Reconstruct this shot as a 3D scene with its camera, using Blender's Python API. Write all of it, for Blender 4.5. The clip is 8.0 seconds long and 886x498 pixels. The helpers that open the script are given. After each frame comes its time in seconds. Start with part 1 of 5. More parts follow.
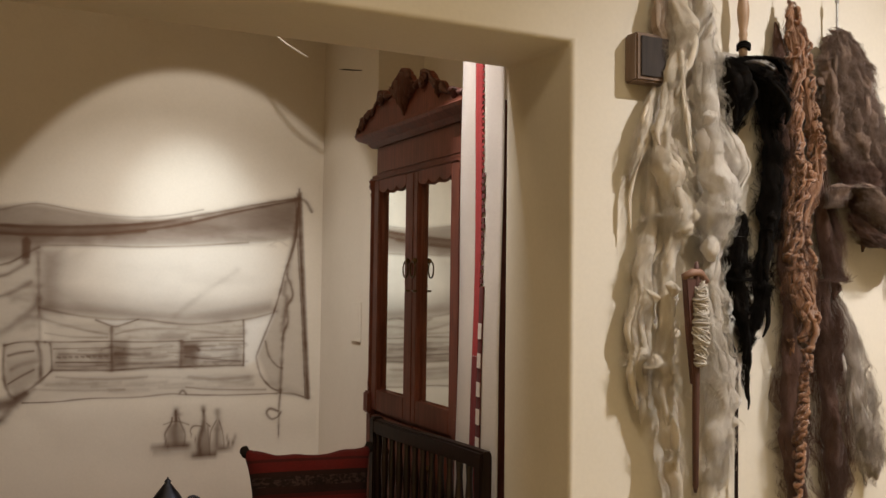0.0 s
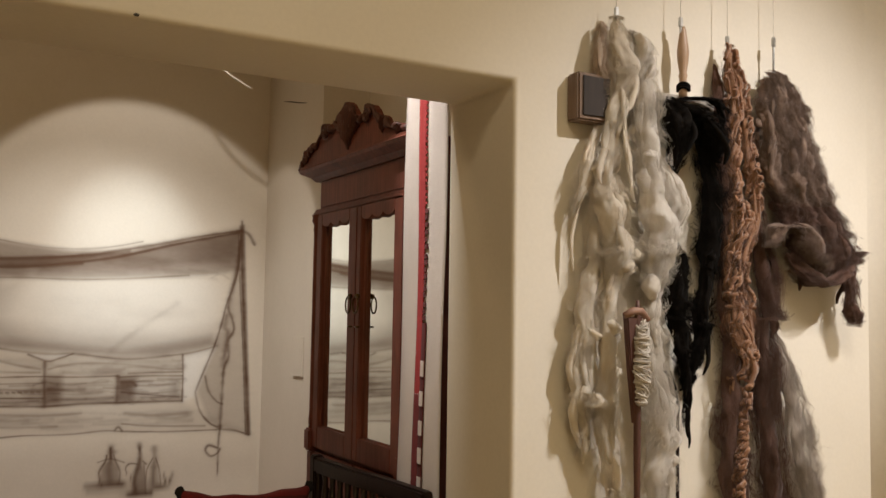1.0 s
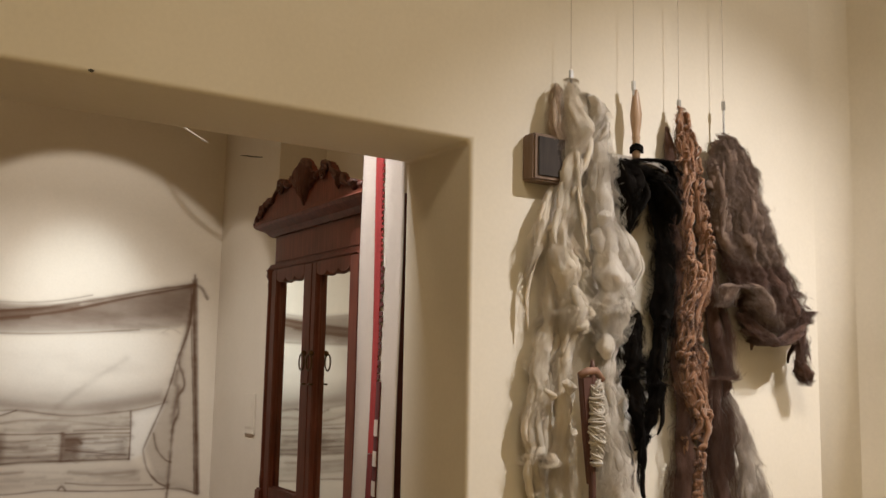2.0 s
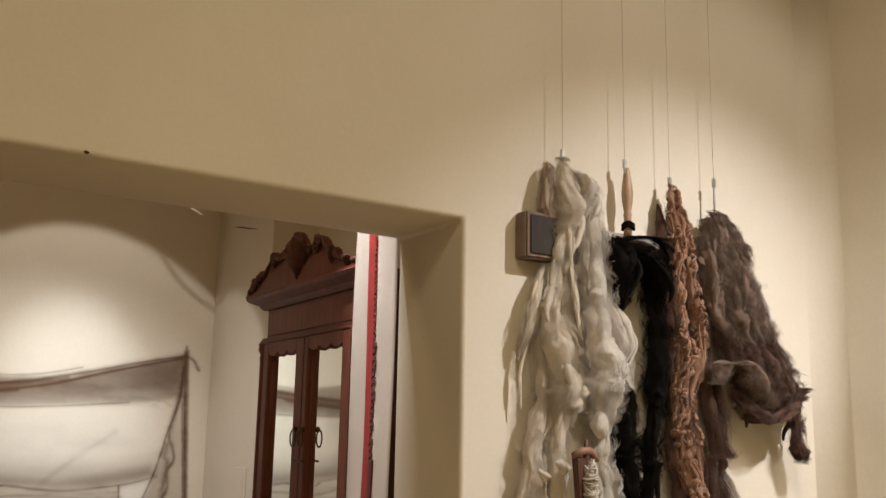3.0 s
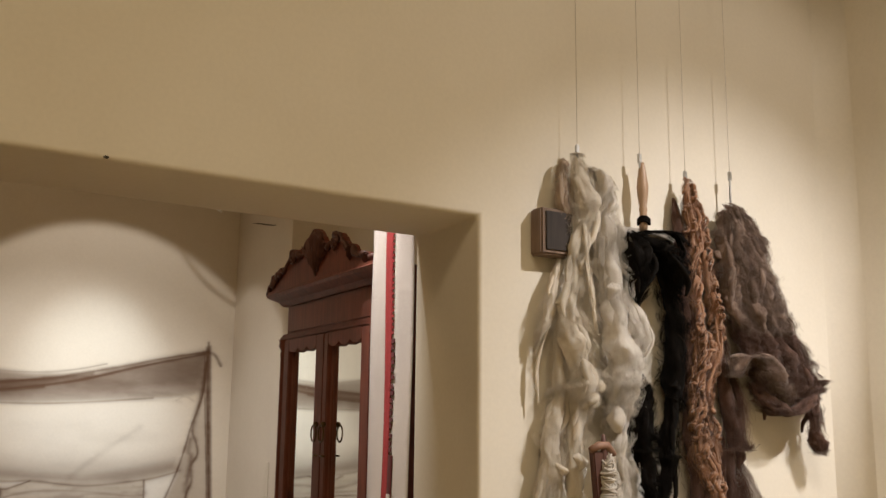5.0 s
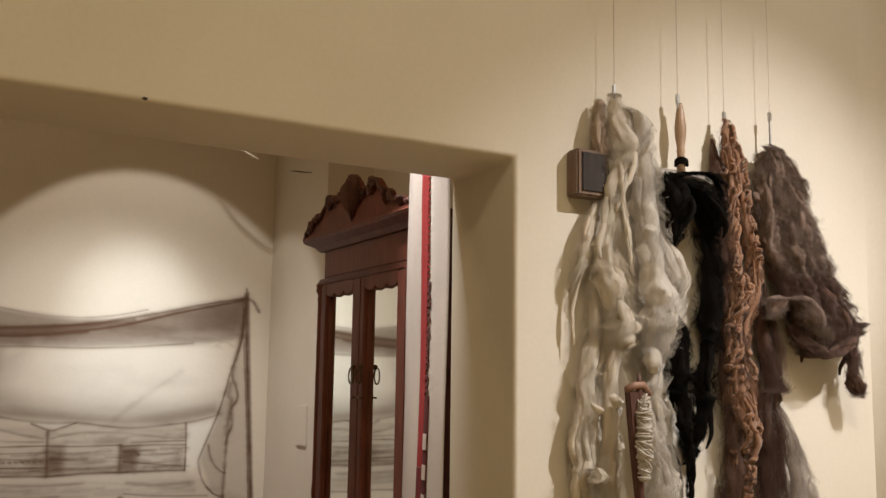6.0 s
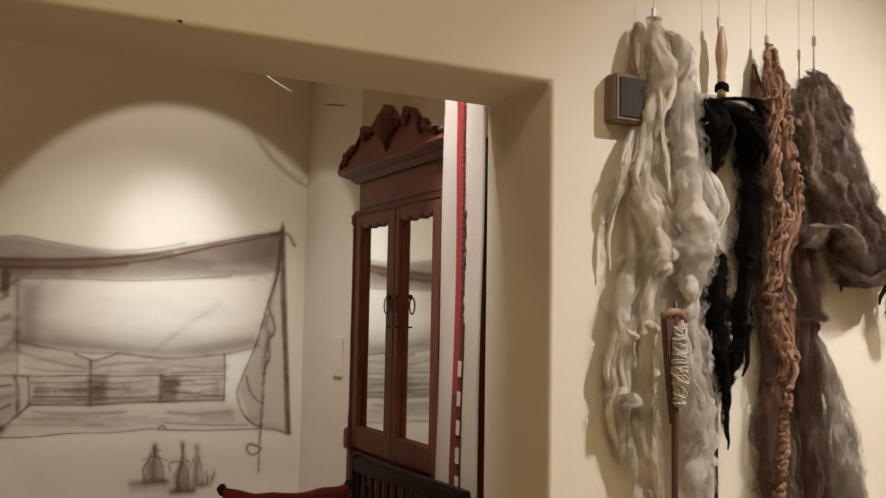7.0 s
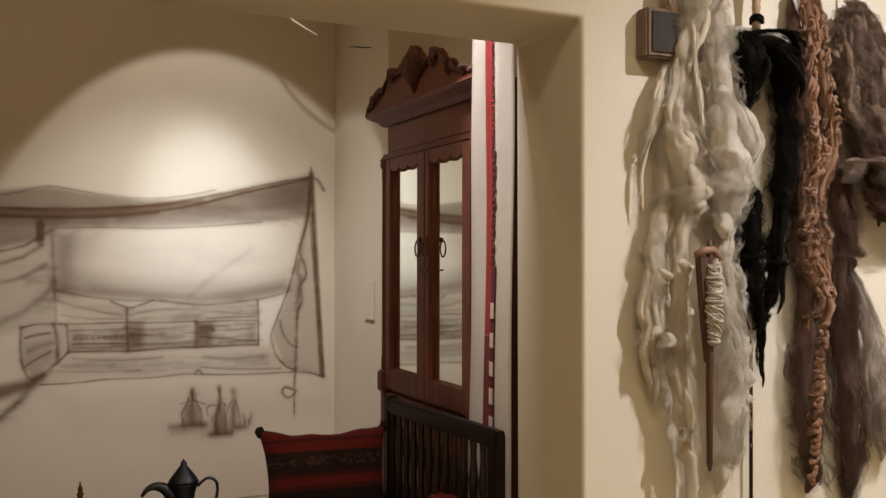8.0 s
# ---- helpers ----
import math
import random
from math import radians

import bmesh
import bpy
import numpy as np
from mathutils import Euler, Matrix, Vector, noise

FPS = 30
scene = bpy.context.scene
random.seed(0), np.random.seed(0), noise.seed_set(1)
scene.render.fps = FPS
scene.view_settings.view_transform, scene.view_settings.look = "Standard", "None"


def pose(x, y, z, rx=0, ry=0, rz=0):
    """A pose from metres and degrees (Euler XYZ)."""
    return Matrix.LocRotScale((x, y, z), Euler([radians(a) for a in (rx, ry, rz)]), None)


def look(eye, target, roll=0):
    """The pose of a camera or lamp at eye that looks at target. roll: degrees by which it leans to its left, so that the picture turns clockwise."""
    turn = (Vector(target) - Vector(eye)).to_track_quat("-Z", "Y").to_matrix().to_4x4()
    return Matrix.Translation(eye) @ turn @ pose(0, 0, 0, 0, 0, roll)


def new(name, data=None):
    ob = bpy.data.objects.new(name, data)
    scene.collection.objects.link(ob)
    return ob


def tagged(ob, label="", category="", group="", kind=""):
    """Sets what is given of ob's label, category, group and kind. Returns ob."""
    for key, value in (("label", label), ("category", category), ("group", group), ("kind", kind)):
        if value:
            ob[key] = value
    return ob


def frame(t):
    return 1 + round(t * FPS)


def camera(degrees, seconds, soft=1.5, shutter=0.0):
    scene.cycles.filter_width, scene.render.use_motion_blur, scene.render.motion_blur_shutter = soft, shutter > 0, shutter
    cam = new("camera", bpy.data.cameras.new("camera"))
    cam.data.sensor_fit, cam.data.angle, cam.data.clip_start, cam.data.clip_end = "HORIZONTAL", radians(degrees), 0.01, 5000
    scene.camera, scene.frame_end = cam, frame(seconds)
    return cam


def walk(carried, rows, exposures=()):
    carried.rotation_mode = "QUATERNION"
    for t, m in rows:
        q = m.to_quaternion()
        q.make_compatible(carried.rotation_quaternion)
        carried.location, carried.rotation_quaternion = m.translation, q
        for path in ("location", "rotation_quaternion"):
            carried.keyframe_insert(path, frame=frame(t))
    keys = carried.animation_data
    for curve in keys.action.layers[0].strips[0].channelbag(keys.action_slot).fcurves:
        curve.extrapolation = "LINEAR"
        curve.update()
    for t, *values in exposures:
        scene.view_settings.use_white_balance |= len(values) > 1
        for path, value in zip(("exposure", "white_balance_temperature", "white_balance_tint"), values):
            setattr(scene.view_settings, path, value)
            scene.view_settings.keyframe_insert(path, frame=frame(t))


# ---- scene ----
cam = camera(50.0, 8.0)
PATH = [
    (0, (-1.58, -2.39, 1.311), (-0.71, -0.591, 1.382), 0.8),
    (0.5, (-1.565, -2.372, 1.325), (-0.657, -0.593, 1.418), 0.7),
    (1, (-1.555, -2.375, 1.331), (-0.589, -0.63, 1.469), 1.0),
    (1.5, (-1.551, -2.37, 1.339), (-0.53, -0.659, 1.522), 0.9),
    (3, (-1.552, -2.378, 1.387), (-0.516, -0.711, 1.773), 1.2),
    (3.5, (-1.568, -2.397, 1.41), (-0.548, -0.729, 1.831), 1.2),
    (4, (-1.565, -2.411, 1.388), (-0.554, -0.741, 1.823), 1.5),
    (4.5, (-1.554, -2.408, 1.41), (-0.539, -0.733, 1.817), 0.9),
    (6, (-1.561, -2.409, 1.372), (-0.613, -0.668, 1.636), 0.9),
    (6.5, (-1.559, -2.402, 1.351), (-0.654, -0.631, 1.556), 1.1),
    (7, (-1.561, -2.397, 1.329), (-0.668, -0.614, 1.468), 1.1),
    (7.5, (-1.55, -2.385, 1.341), (-0.672, -0.589, 1.411), 0.3),
    (8, (-1.564, -2.383, 1.332), (-0.721, -0.57, 1.348), 0.1),
]
walk(cam, [(t, look(eye, target, roll)) for t, eye, target, roll in PATH])

# ---- world and lights ----
world = bpy.data.worlds.new("world")
world.use_nodes = True
scene.world = world
world.node_tree.nodes["Background"].inputs[0].default_value = (1.0, 0.8, 0.55, 1)
world.node_tree.nodes["Background"].inputs[1].default_value = 0.02


def spot(name, eye, target, watts, cone, blend, size, colour):
    data = bpy.data.lights.new(name, "SPOT")
    data.energy, data.spot_size, data.spot_blend = watts, radians(cone), blend
    data.shadow_soft_size, data.color = size, colour
    ob = new(name, data)
    ob.matrix_world = look(eye, target)
    return ob


def ceiling_disc(name, at, watts, size, colour):
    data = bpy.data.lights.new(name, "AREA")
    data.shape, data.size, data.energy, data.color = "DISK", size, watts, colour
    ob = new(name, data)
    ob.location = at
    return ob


WARM = (1.0, 0.90, 0.81)
HALOGEN = (1.0, 0.95, 0.91)
TUNGSTEN = (1.0, 0.83, 0.57)
DICHROIC = (0.86, 0.95, 1.0)
spot("mural_flood", (-0.557, 1.868, 3.232), (-0.419, 3.45, 1.16), 50, 61.2, 0.10, 0.03, WARM)
spot("mural_beam", (-0.557, 1.868, 3.232), (-0.62, 3.45, -0.10), 205, 72, 1.0, 0.02, HALOGEN)
spot("mural_core", (-0.557, 1.868, 3.232), (-0.45, 3.45, 1.56), 125, 29, 1.0, 0.02, DICHROIC)
spot("wool_flood", (1.52, -2.15, 3.75), (0.80, 0, 1.27), 46, 78, 0.5, 0.012, WARM)
spot("wool_beam", (1.52, -2.15, 3.75), (0.78, 0, 0.78), 430, 58, 1.0, 0.012, (1.0, 0.965, 0.96))
spot("side_wash", (-0.40, -2.60, 4.1), (1.71, -0.85, 1.0), 230, 44, 1.0, 0.05, WARM)
spot("textile_beam", (-0.60, 0.78, 3.6), (0.02, 0.66, 1.85), 400, 22, 1.0, 0.02, HALOGEN)
# Unseen disc standing for the gallery's other ceiling lamps behind the camera.
ceiling_disc("gallery_lamp", (-1.4, -3.0, 4.38), 62, 1.6, TUNGSTEN)
# Unseen fill added to lift the far room; no such fixture is known.
ceiling_disc("room_fill", (-1.3, 1.3, 3.88), 12, 0.6, (1.0, 0.72, 0.40))


# ---- materials ----
def shader(name, rough, metal=0.0):
    m = bpy.data.materials.new(name)
    m.use_nodes = True
    nt = m.node_tree
    b = nt.nodes["Principled BSDF"]
    b.inputs["Roughness"].default_value = rough
    b.inputs["Metallic"].default_value = metal
    return m, nt, b


def noise_of(nt, scale, detail=5, stretch=(1, 1, 1), rough=0.55):
    tc = nt.nodes.new("ShaderNodeTexCoord")
    mp = nt.nodes.new("ShaderNodeMapping")
    mp.inputs["Scale"].default_value = stretch
    n = nt.nodes.new("ShaderNodeTexNoise")
    n.inputs["Scale"].default_value = scale
    n.inputs["Detail"].default_value = detail
    n.inputs["Roughness"].default_value = rough
    nt.links.new(tc.outputs["Object"], mp.inputs["Vector"])
    nt.links.new(mp.outputs["Vector"], n.inputs["Vector"])
    return n.outputs["Fac"]


def ramp_of(nt, fac, stops, mode="LINEAR"):
    r = nt.nodes.new("ShaderNodeValToRGB")
    e = r.color_ramp.elements
    r.color_ramp.interpolation = mode
    while len(e) < len(stops):
        e.new(0.5)
    for i, (p, c) in enumerate(stops):
        e[i].position, e[i].color = p, (*c, 1)
    nt.links.new(fac, r.inputs["Fac"])
    return r.outputs["Color"]


def blend(nt, a, b, fac, mode="MIX"):
    m = nt.nodes.new("ShaderNodeMix")
    m.data_type, m.blend_type = "RGBA", mode
    for key, v in (("A", a), ("B", b)):
        if isinstance(v, tuple):
            m.inputs[key].default_value = (*v, 1)
        else:
            nt.links.new(v, m.inputs[key])
    if isinstance(fac, float):
        m.inputs["Factor"].default_value = fac
    else:
        nt.links.new(fac, m.inputs["Factor"])
    return m.outputs["Result"]


def relief(nt, b, height, strength, distance=0.004):
    bp = nt.nodes.new("ShaderNodeBump")
    bp.inputs["Strength"].default_value = strength
    bp.inputs["Distance"].default_value = distance
    nt.links.new(height, bp.inputs["Height"])
    nt.links.new(bp.outputs["Normal"], b.inputs["Normal"])


def mixed(name, colour, rough=0.6, metal=0.0, scale=30.0, vary=0.15, bump=0.2, stretch=(1, 1, 1), depth=0.003, large=2.5):
    """Colour that wanders at two scales, with fine relief."""
    m, nt, b = shader(name, rough, metal)
    fine, broad = noise_of(nt, scale, 6, stretch), noise_of(nt, large, 3)
    lo, hi = tuple(c * (1 - vary) for c in colour), tuple(min(1, c * (1 + vary)) for c in colour)
    c1 = ramp_of(nt, fine, [(0.3, lo), (0.7, hi)])
    c2 = ramp_of(nt, broad, [(0.3, (1 - vary * 0.6,) * 3), (0.7, (1, 1, 1))])
    nt.links.new(blend(nt, c1, c2, 1.0, "MULTIPLY"), b.inputs["Base Color"])
    if bump:
        relief(nt, b, fine, bump, depth)
    return m


def wool(name, colour, tips, scale=38.0, sheen=0.6):
    """Matt fibre with light passing through it."""
    m, nt, b = shader(name, 0.95)
    fine = noise_of(nt, scale, 5, (1.6, 1.6, 0.5), 0.65)
    broad = noise_of(nt, 9.0, 3)
    c = blend(nt, ramp_of(nt, fine, [(0.3, colour), (0.72, tips)]), ramp_of(nt, broad, [(0.3, (0.86,) * 3), (0.7, (1, 1, 1))]), 1.0, "MULTIPLY")
    strand = nt.nodes.new("ShaderNodeNewGeometry")
    c = blend(nt, c, ramp_of(nt, strand.outputs["Random Per Island"], [(0.0, (0.84,) * 3), (1.0, (1, 1, 1))]), 1.0, "MULTIPLY")
    nt.links.new(c, b.inputs["Base Color"])
    b.inputs["Sheen Weight"].default_value = sheen
    b.inputs["Sheen Roughness"].default_value = 0.6
    b.inputs["Specular IOR Level"].default_value = 0.1
    hair = nt.nodes.new("ShaderNodeMath")
    hair.operation, hair.inputs[1].default_value = "MULTIPLY_ADD", 0.7
    nt.links.new(noise_of(nt, 150, 4, (1.5, 1.5, 0.45), 0.7), hair.inputs[0])
    nt.links.new(fine, hair.inputs[2])
    relief(nt, b, hair.outputs[0], 0.55, 0.006)
    tr = nt.nodes.new("ShaderNodeBsdfTranslucent")
    nt.links.new(c, tr.inputs["Color"])
    ms = nt.nodes.new("ShaderNodeMixShader")
    ms.inputs[0].default_value = 0.4
    nt.links.new(b.outputs[0], ms.inputs[1])
    nt.links.new(tr.outputs[0], ms.inputs[2])
    nt.links.new(ms.outputs[0], nt.nodes["Material Output"].inputs["Surface"])
    return m


def joinery(name, dark, light, rough, coat=0.15):
    m, nt, b = shader(name, rough)
    grain = noise_of(nt, 22, 7, (3.0, 3.0, 0.22), 0.65)
    broad = noise_of(nt, 5, 3)
    c = blend(nt, ramp_of(nt, grain, [(0.3, dark), (0.7, light)]), ramp_of(nt, broad, [(0.3, (0.72,) * 3), (0.7, (1, 1, 1))]), 1.0, "MULTIPLY")
    nt.links.new(c, b.inputs["Base Color"])
    b.inputs["Coat Weight"].default_value = coat
    b.inputs["Coat Roughness"].default_value = 0.3
    relief(nt, b, grain, 0.15, 0.002)
    return m


PLASTER = (0.74, 0.685, 0.59)


def plaster_nodes(nt, b, base):
    """Hand-trowelled plaster: broad waves, faint stains and fine grain."""
    wave, grain = noise_of(nt, 3.2, 3), noise_of(nt, 70, 5)
    c = blend(nt, base, ramp_of(nt, noise_of(nt, 1.7, 4), [(0.3, (0.93, 0.92, 0.90)), (0.7, (1, 1, 1))]), 1.0, "MULTIPLY")
    c = blend(nt, c, ramp_of(nt, grain, [(0.3, (0.96,) * 3), (0.7, (1, 1, 1))]), 1.0, "MULTIPLY")
    nt.links.new(c, b.inputs["Base Color"])
    add = nt.nodes.new("ShaderNodeMath")
    add.operation, add.inputs[1].default_value = "MULTIPLY_ADD", 0.06
    nt.links.new(grain, add.inputs[0])
    nt.links.new(wave, add.inputs[2])
    relief(nt, b, add.outputs[0], 0.35, 0.012)


plaster, nt, b = shader("plaster", 0.9)
plaster_nodes(nt, b, PLASTER)
painted, nt, b = shader("mural_paint", 0.9)
attr = nt.nodes.new("ShaderNodeAttribute")
attr.attribute_name = "paint"
plaster_nodes(nt, b, attr.outputs["Color"])

ceiling_paint = mixed("ceiling_paint", (0.55, 0.46, 0.34), 0.9, 0, 12, 0.08)
# Unseen floors and far ceiling; their tones are set for bounced light.
floor_stone = mixed("floor_stone", (0.66, 0.54, 0.31), 0.45, 0, 14, 0.15)
far_ceiling_paint = mixed("far_ceiling_paint", (0.40, 0.28, 0.17), 0.9, 0, 12, 0.1)
carpet = mixed("carpet", (0.20, 0.08, 0.04), 0.95, 0, 60, 0.3)
rosewood = joinery("rosewood", (0.13, 0.032, 0.019), (0.25, 0.070, 0.042), 0.55, 0.0)
ebony = joinery("ebony", (0.010, 0.005, 0.004), (0.028, 0.012, 0.009), 0.5, 0.0)
ebony.node_tree.nodes["Principled BSDF"].inputs["Specular IOR Level"].default_value = 0.22
lacquer = joinery("lacquer", (0.010, 0.005, 0.004), (0.030, 0.012, 0.010), 0.25, 0.6)
spindle_wood = joinery("spindle_wood", (0.06, 0.022, 0.015), (0.12, 0.048, 0.032), 0.6, 0.0)
# Darker rosewood: the shade in the crest's carving is put into its colour.
shaded_rosewood = joinery("shaded_rosewood", (0.060, 0.018, 0.012), (0.13, 0.042, 0.028), 0.6, 0.0)
pale_wood = joinery("pale_wood", (0.36, 0.22, 0.13), (0.52, 0.35, 0.22), 0.5)
whorl_wood = joinery("whorl_wood", (0.20, 0.10, 0.065), (0.32, 0.18, 0.12), 0.6, 0.0)
grey_wood = joinery("grey_wood", (0.14, 0.085, 0.055), (0.27, 0.18, 0.125), 0.7, 0.0)
black_board = joinery("black_board", (0.022, 0.016, 0.013), (0.05, 0.036, 0.03), 0.8, 0.0)
board_wood = joinery("board_wood", (0.30, 0.26, 0.22), (0.42, 0.37, 0.31), 0.7, 0.0)
mirror_glass, nt, b = shader("mirror_glass", 0.04, 1.0)
nt.links.new(ramp_of(nt, noise_of(nt, 6, 4), [(0.3, (0.80, 0.83, 0.80)), (0.7, (0.88, 0.90, 0.87))]), b.inputs["Base Color"])
brass = mixed("brass", (0.13, 0.085, 0.045), 0.35, 1.0, 40, 0.3)
pewter = mixed("pewter", (0.055, 0.058, 0.072), 0.5, 1.0, 30, 0.35)
steel = mixed("steel", (0.45, 0.44, 0.42), 0.35, 1.0, 60, 0.2)
nylon = mixed("nylon", (0.40, 0.34, 0.27), 0.4, 0, 40, 0.05, 0)
white_weave = mixed("white_weave", (0.74, 0.67, 0.62), 0.95, 0, 260, 0.12, 0.5, (1, 1, 3))
nt = white_weave.node_tree
glow = nt.nodes.new("ShaderNodeBsdfTranslucent")
glow.inputs["Color"].default_value = (0.75, 0.68, 0.58, 1)
through_cloth = nt.nodes.new("ShaderNodeMixShader")
through_cloth.inputs[0].default_value = 0.22
nt.links.new(nt.nodes["Principled BSDF"].outputs[0], through_cloth.inputs[1])
nt.links.new(glow.outputs[0], through_cloth.inputs[2])
nt.links.new(through_cloth.outputs[0], nt.nodes["Material Output"].inputs["Surface"])
black_cloth = mixed("black_cloth", (0.014, 0.009, 0.009), 0.95, 0, 200, 0.3, 0.4)
red_weave = mixed("red_weave", (0.33, 0.025, 0.025), 0.95, 0, 240, 0.25, 0.5, (1, 1, 3))
dull_red_weave = mixed("dull_red_weave", (0.17, 0.018, 0.018), 0.95, 0, 240, 0.25, 0.5, (1, 1, 3))
maroon_weave = mixed("maroon_weave", (0.10, 0.014, 0.014), 0.95, 0, 240, 0.3, 0.5)
white_plastic = mixed("white_plastic", (0.72, 0.68, 0.60), 0.4, 0, 20, 0.04, 0)
dark_dot = mixed("dark_dot", (0.05, 0.04, 0.03), 0.8, 0, 60, 0.2)
wool_cream = wool("wool_cream", (0.86, 0.75, 0.60), (0.98, 0.91, 0.79))
wool_grey = wool("wool_grey", (0.80, 0.72, 0.62), (0.95, 0.89, 0.80))
# Cream wool whose colour carries the shade on the top left lock.
wool_cream_shaded = wool("wool_cream_shaded", (0.54, 0.40, 0.28), (0.76, 0.60, 0.46))
wool_black = wool("wool_black", (0.006, 0.005, 0.004), (0.018, 0.013, 0.010), sheen=0.02)
wool_rust = wool("wool_rust", (0.31, 0.130, 0.055), (0.58, 0.30, 0.15), 60)
wool_umber = wool("wool_umber", (0.10, 0.048, 0.032), (0.21, 0.112, 0.080), sheen=0.2)
wool_fawn = wool("wool_fawn", (0.17, 0.105, 0.075), (0.42, 0.29, 0.215), sheen=0.25)
wool_pale = wool("wool_pale", (0.46, 0.38, 0.31), (0.74, 0.65, 0.56))
yarn_white = wool("yarn_white", (0.72, 0.64, 0.54), (0.88, 0.82, 0.73))

# cushion cloth: red ground with black and speckled bands across its height
cushion_weave, nt, b = shader("cushion_weave", 0.95)
tc = nt.nodes.new("ShaderNodeTexCoord")
sep = nt.nodes.new("ShaderNodeSeparateXYZ")
nt.links.new(tc.outputs["Generated"], sep.inputs[0])
R, K, D, M = (0.165, 0.009, 0.010), (0.016, 0.006, 0.006), (0.080, 0.007, 0.008), (0.030, 0.008, 0.008)
bands = ramp_of(nt, sep.outputs["Z"], [(0, K), (0.22, D), (0.34, K), (0.46, D), (0.50, R), (0.57, D), (0.60, M), (0.78, R), (0.86, D), (0.885, R)], "CONSTANT")
speck = ramp_of(nt, noise_of(nt, 70, 2, (1, 0.1, 1.6)), [(0.45, (0.020, 0.007, 0.007)), (0.62, (0.085, 0.045, 0.042))])
inband = ramp_of(nt, sep.outputs["Z"], [(0, (0, 0, 0)), (0.66, (1, 1, 1)), (0.74, (0, 0, 0))], "CONSTANT")
col = blend(nt, bands, speck, inband)
nap = noise_of(nt, 180, 4, (0.4, 1, 3))
nt.links.new(blend(nt, col, ramp_of(nt, nap, [(0.3, (0.6,) * 3), (0.7, (1, 1, 1))]), 1.0, "MULTIPLY"), b.inputs["Base Color"])
relief(nt, b, nap, 0.5, 0.003)


# ---- builders ----
def link(name, me, material, parent=None, label="", smooth=False, kind=""):
    me.materials.append(material)
    if smooth:
        me.polygons.foreach_set("use_smooth", [True] * len(me.polygons))
    ob = new(name, me)
    ob.parent = parent
    return tagged(ob, label, kind=kind)


def part(name, bm, material, parent=None, label="", smooth=False):
    me = bpy.data.meshes.new(name)
    bm.to_mesh(me)
    bm.free()
    return link(name, me, material, parent, label, smooth)


def add_box(bm, lo, hi, bevel=0.0):
    vs = bmesh.ops.create_cube(bm, size=1.0)["verts"]
    c = [(a + b) / 2 for a, b in zip(lo, hi)]
    d = [b - a for a, b in zip(lo, hi)]
    for v in vs:
        v.co = Vector((c[i] + v.co[i] * d[i] for i in range(3)))
    if bevel:
        es = list({e for v in vs for e in v.link_edges})
        bmesh.ops.bevel(bm, geom=es, offset=bevel, segments=2, affect="EDGES")
    return bm


def box(lo, hi, bevel=0.0):
    return add_box(bmesh.new(), lo, hi, bevel)


def add_slab(bm, outline, place, a, b, bevel=0.0):
    """A flat outline of (u, v) rows between the depths a and b; place(u, v, depth) gives the point."""
    front = [bm.verts.new(place(u, v, a)) for u, v in outline]
    back = [bm.verts.new(place(u, v, b)) for u, v in outline]
    f = [bm.faces.new(front), bm.faces.new(back[::-1])]
    n = len(outline)
    for i in range(n):
        f.append(bm.faces.new((front[i], back[i], back[(i + 1) % n], front[(i + 1) % n])))
    bmesh.ops.recalc_face_normals(bm, faces=f)
    if bevel:
        bmesh.ops.bevel(bm, geom=list(f[0].edges), offset=bevel, segments=2, affect="EDGES")
    return bm


def add_tube(bm, pts, radii, sides=8, caps=True):
    pts = [Vector(p) for p in pts]
    if not isinstance(radii, (list, tuple)):
        radii = [radii] * len(pts)
    rings, side = [], None
    for i, p in enumerate(pts):
        d = (pts[min(i + 1, len(pts) - 1)] - pts[max(i - 1, 0)]).normalized()
        ref = side if side else (Vector((1, 0, 0)) if abs(d.x) < 0.9 else Vector((0, 1, 0)))
        side = (ref - d * ref.dot(d)).normalized()
        up = d.cross(side)
        rings.append([bm.verts.new(p + (side * math.cos(q) + up * math.sin(q)) * radii[i]) for q in (2 * math.pi * k / sides for k in range(sides))])
    for r0, r1 in zip(rings, rings[1:]):
        for k in range(sides):
            bm.faces.new((r0[k], r0[(k + 1) % sides], r1[(k + 1) % sides], r1[k]))
    if caps:
        bm.faces.new(rings[0][::-1])
        bm.faces.new(rings[-1])
    return bm


def add_lathe(bm, profile, at, sides=20):
    """A turned shape: rows of (radius, height) round an upright axis."""
    return add_tube(bm, [(at[0], at[1], at[2] + h) for r, h in profile], [max(r, 0.0005) for r, h in profile], sides)


def add_blob(bm, at, size, lump=0.0, freq=20.0):
    vs = bmesh.ops.create_uvsphere(bm, u_segments=14, v_segments=9, radius=1.0)["verts"]
    for v in vs:
        k = 1 + lump * noise.noise(v.co * 2 + Vector(at) * freq)
        v.co = Vector([at[i] + v.co[i] * size[i] * k for i in range(3)])
    return bm


def smoothed(rows, steps):
    """Rows of numbers, run through by a soft curve."""
    p = np.array(rows, float)
    u = np.linspace(0, len(p) - 1, steps)
    i = np.clip(u.astype(int), 0, len(p) - 2)
    f = (u - i)[:, None]
    g = lambda k: p[np.clip(k, 0, len(p) - 1)]
    a, b_, c, d = g(i - 1), g(i), g(i + 1), g(i + 2)
    return 0.5 * (2 * b_ + (c - a) * f + (2 * a - 5 * b_ + 4 * c - d) * f ** 2 + (3 * b_ - a - 3 * c + d) * f ** 3)


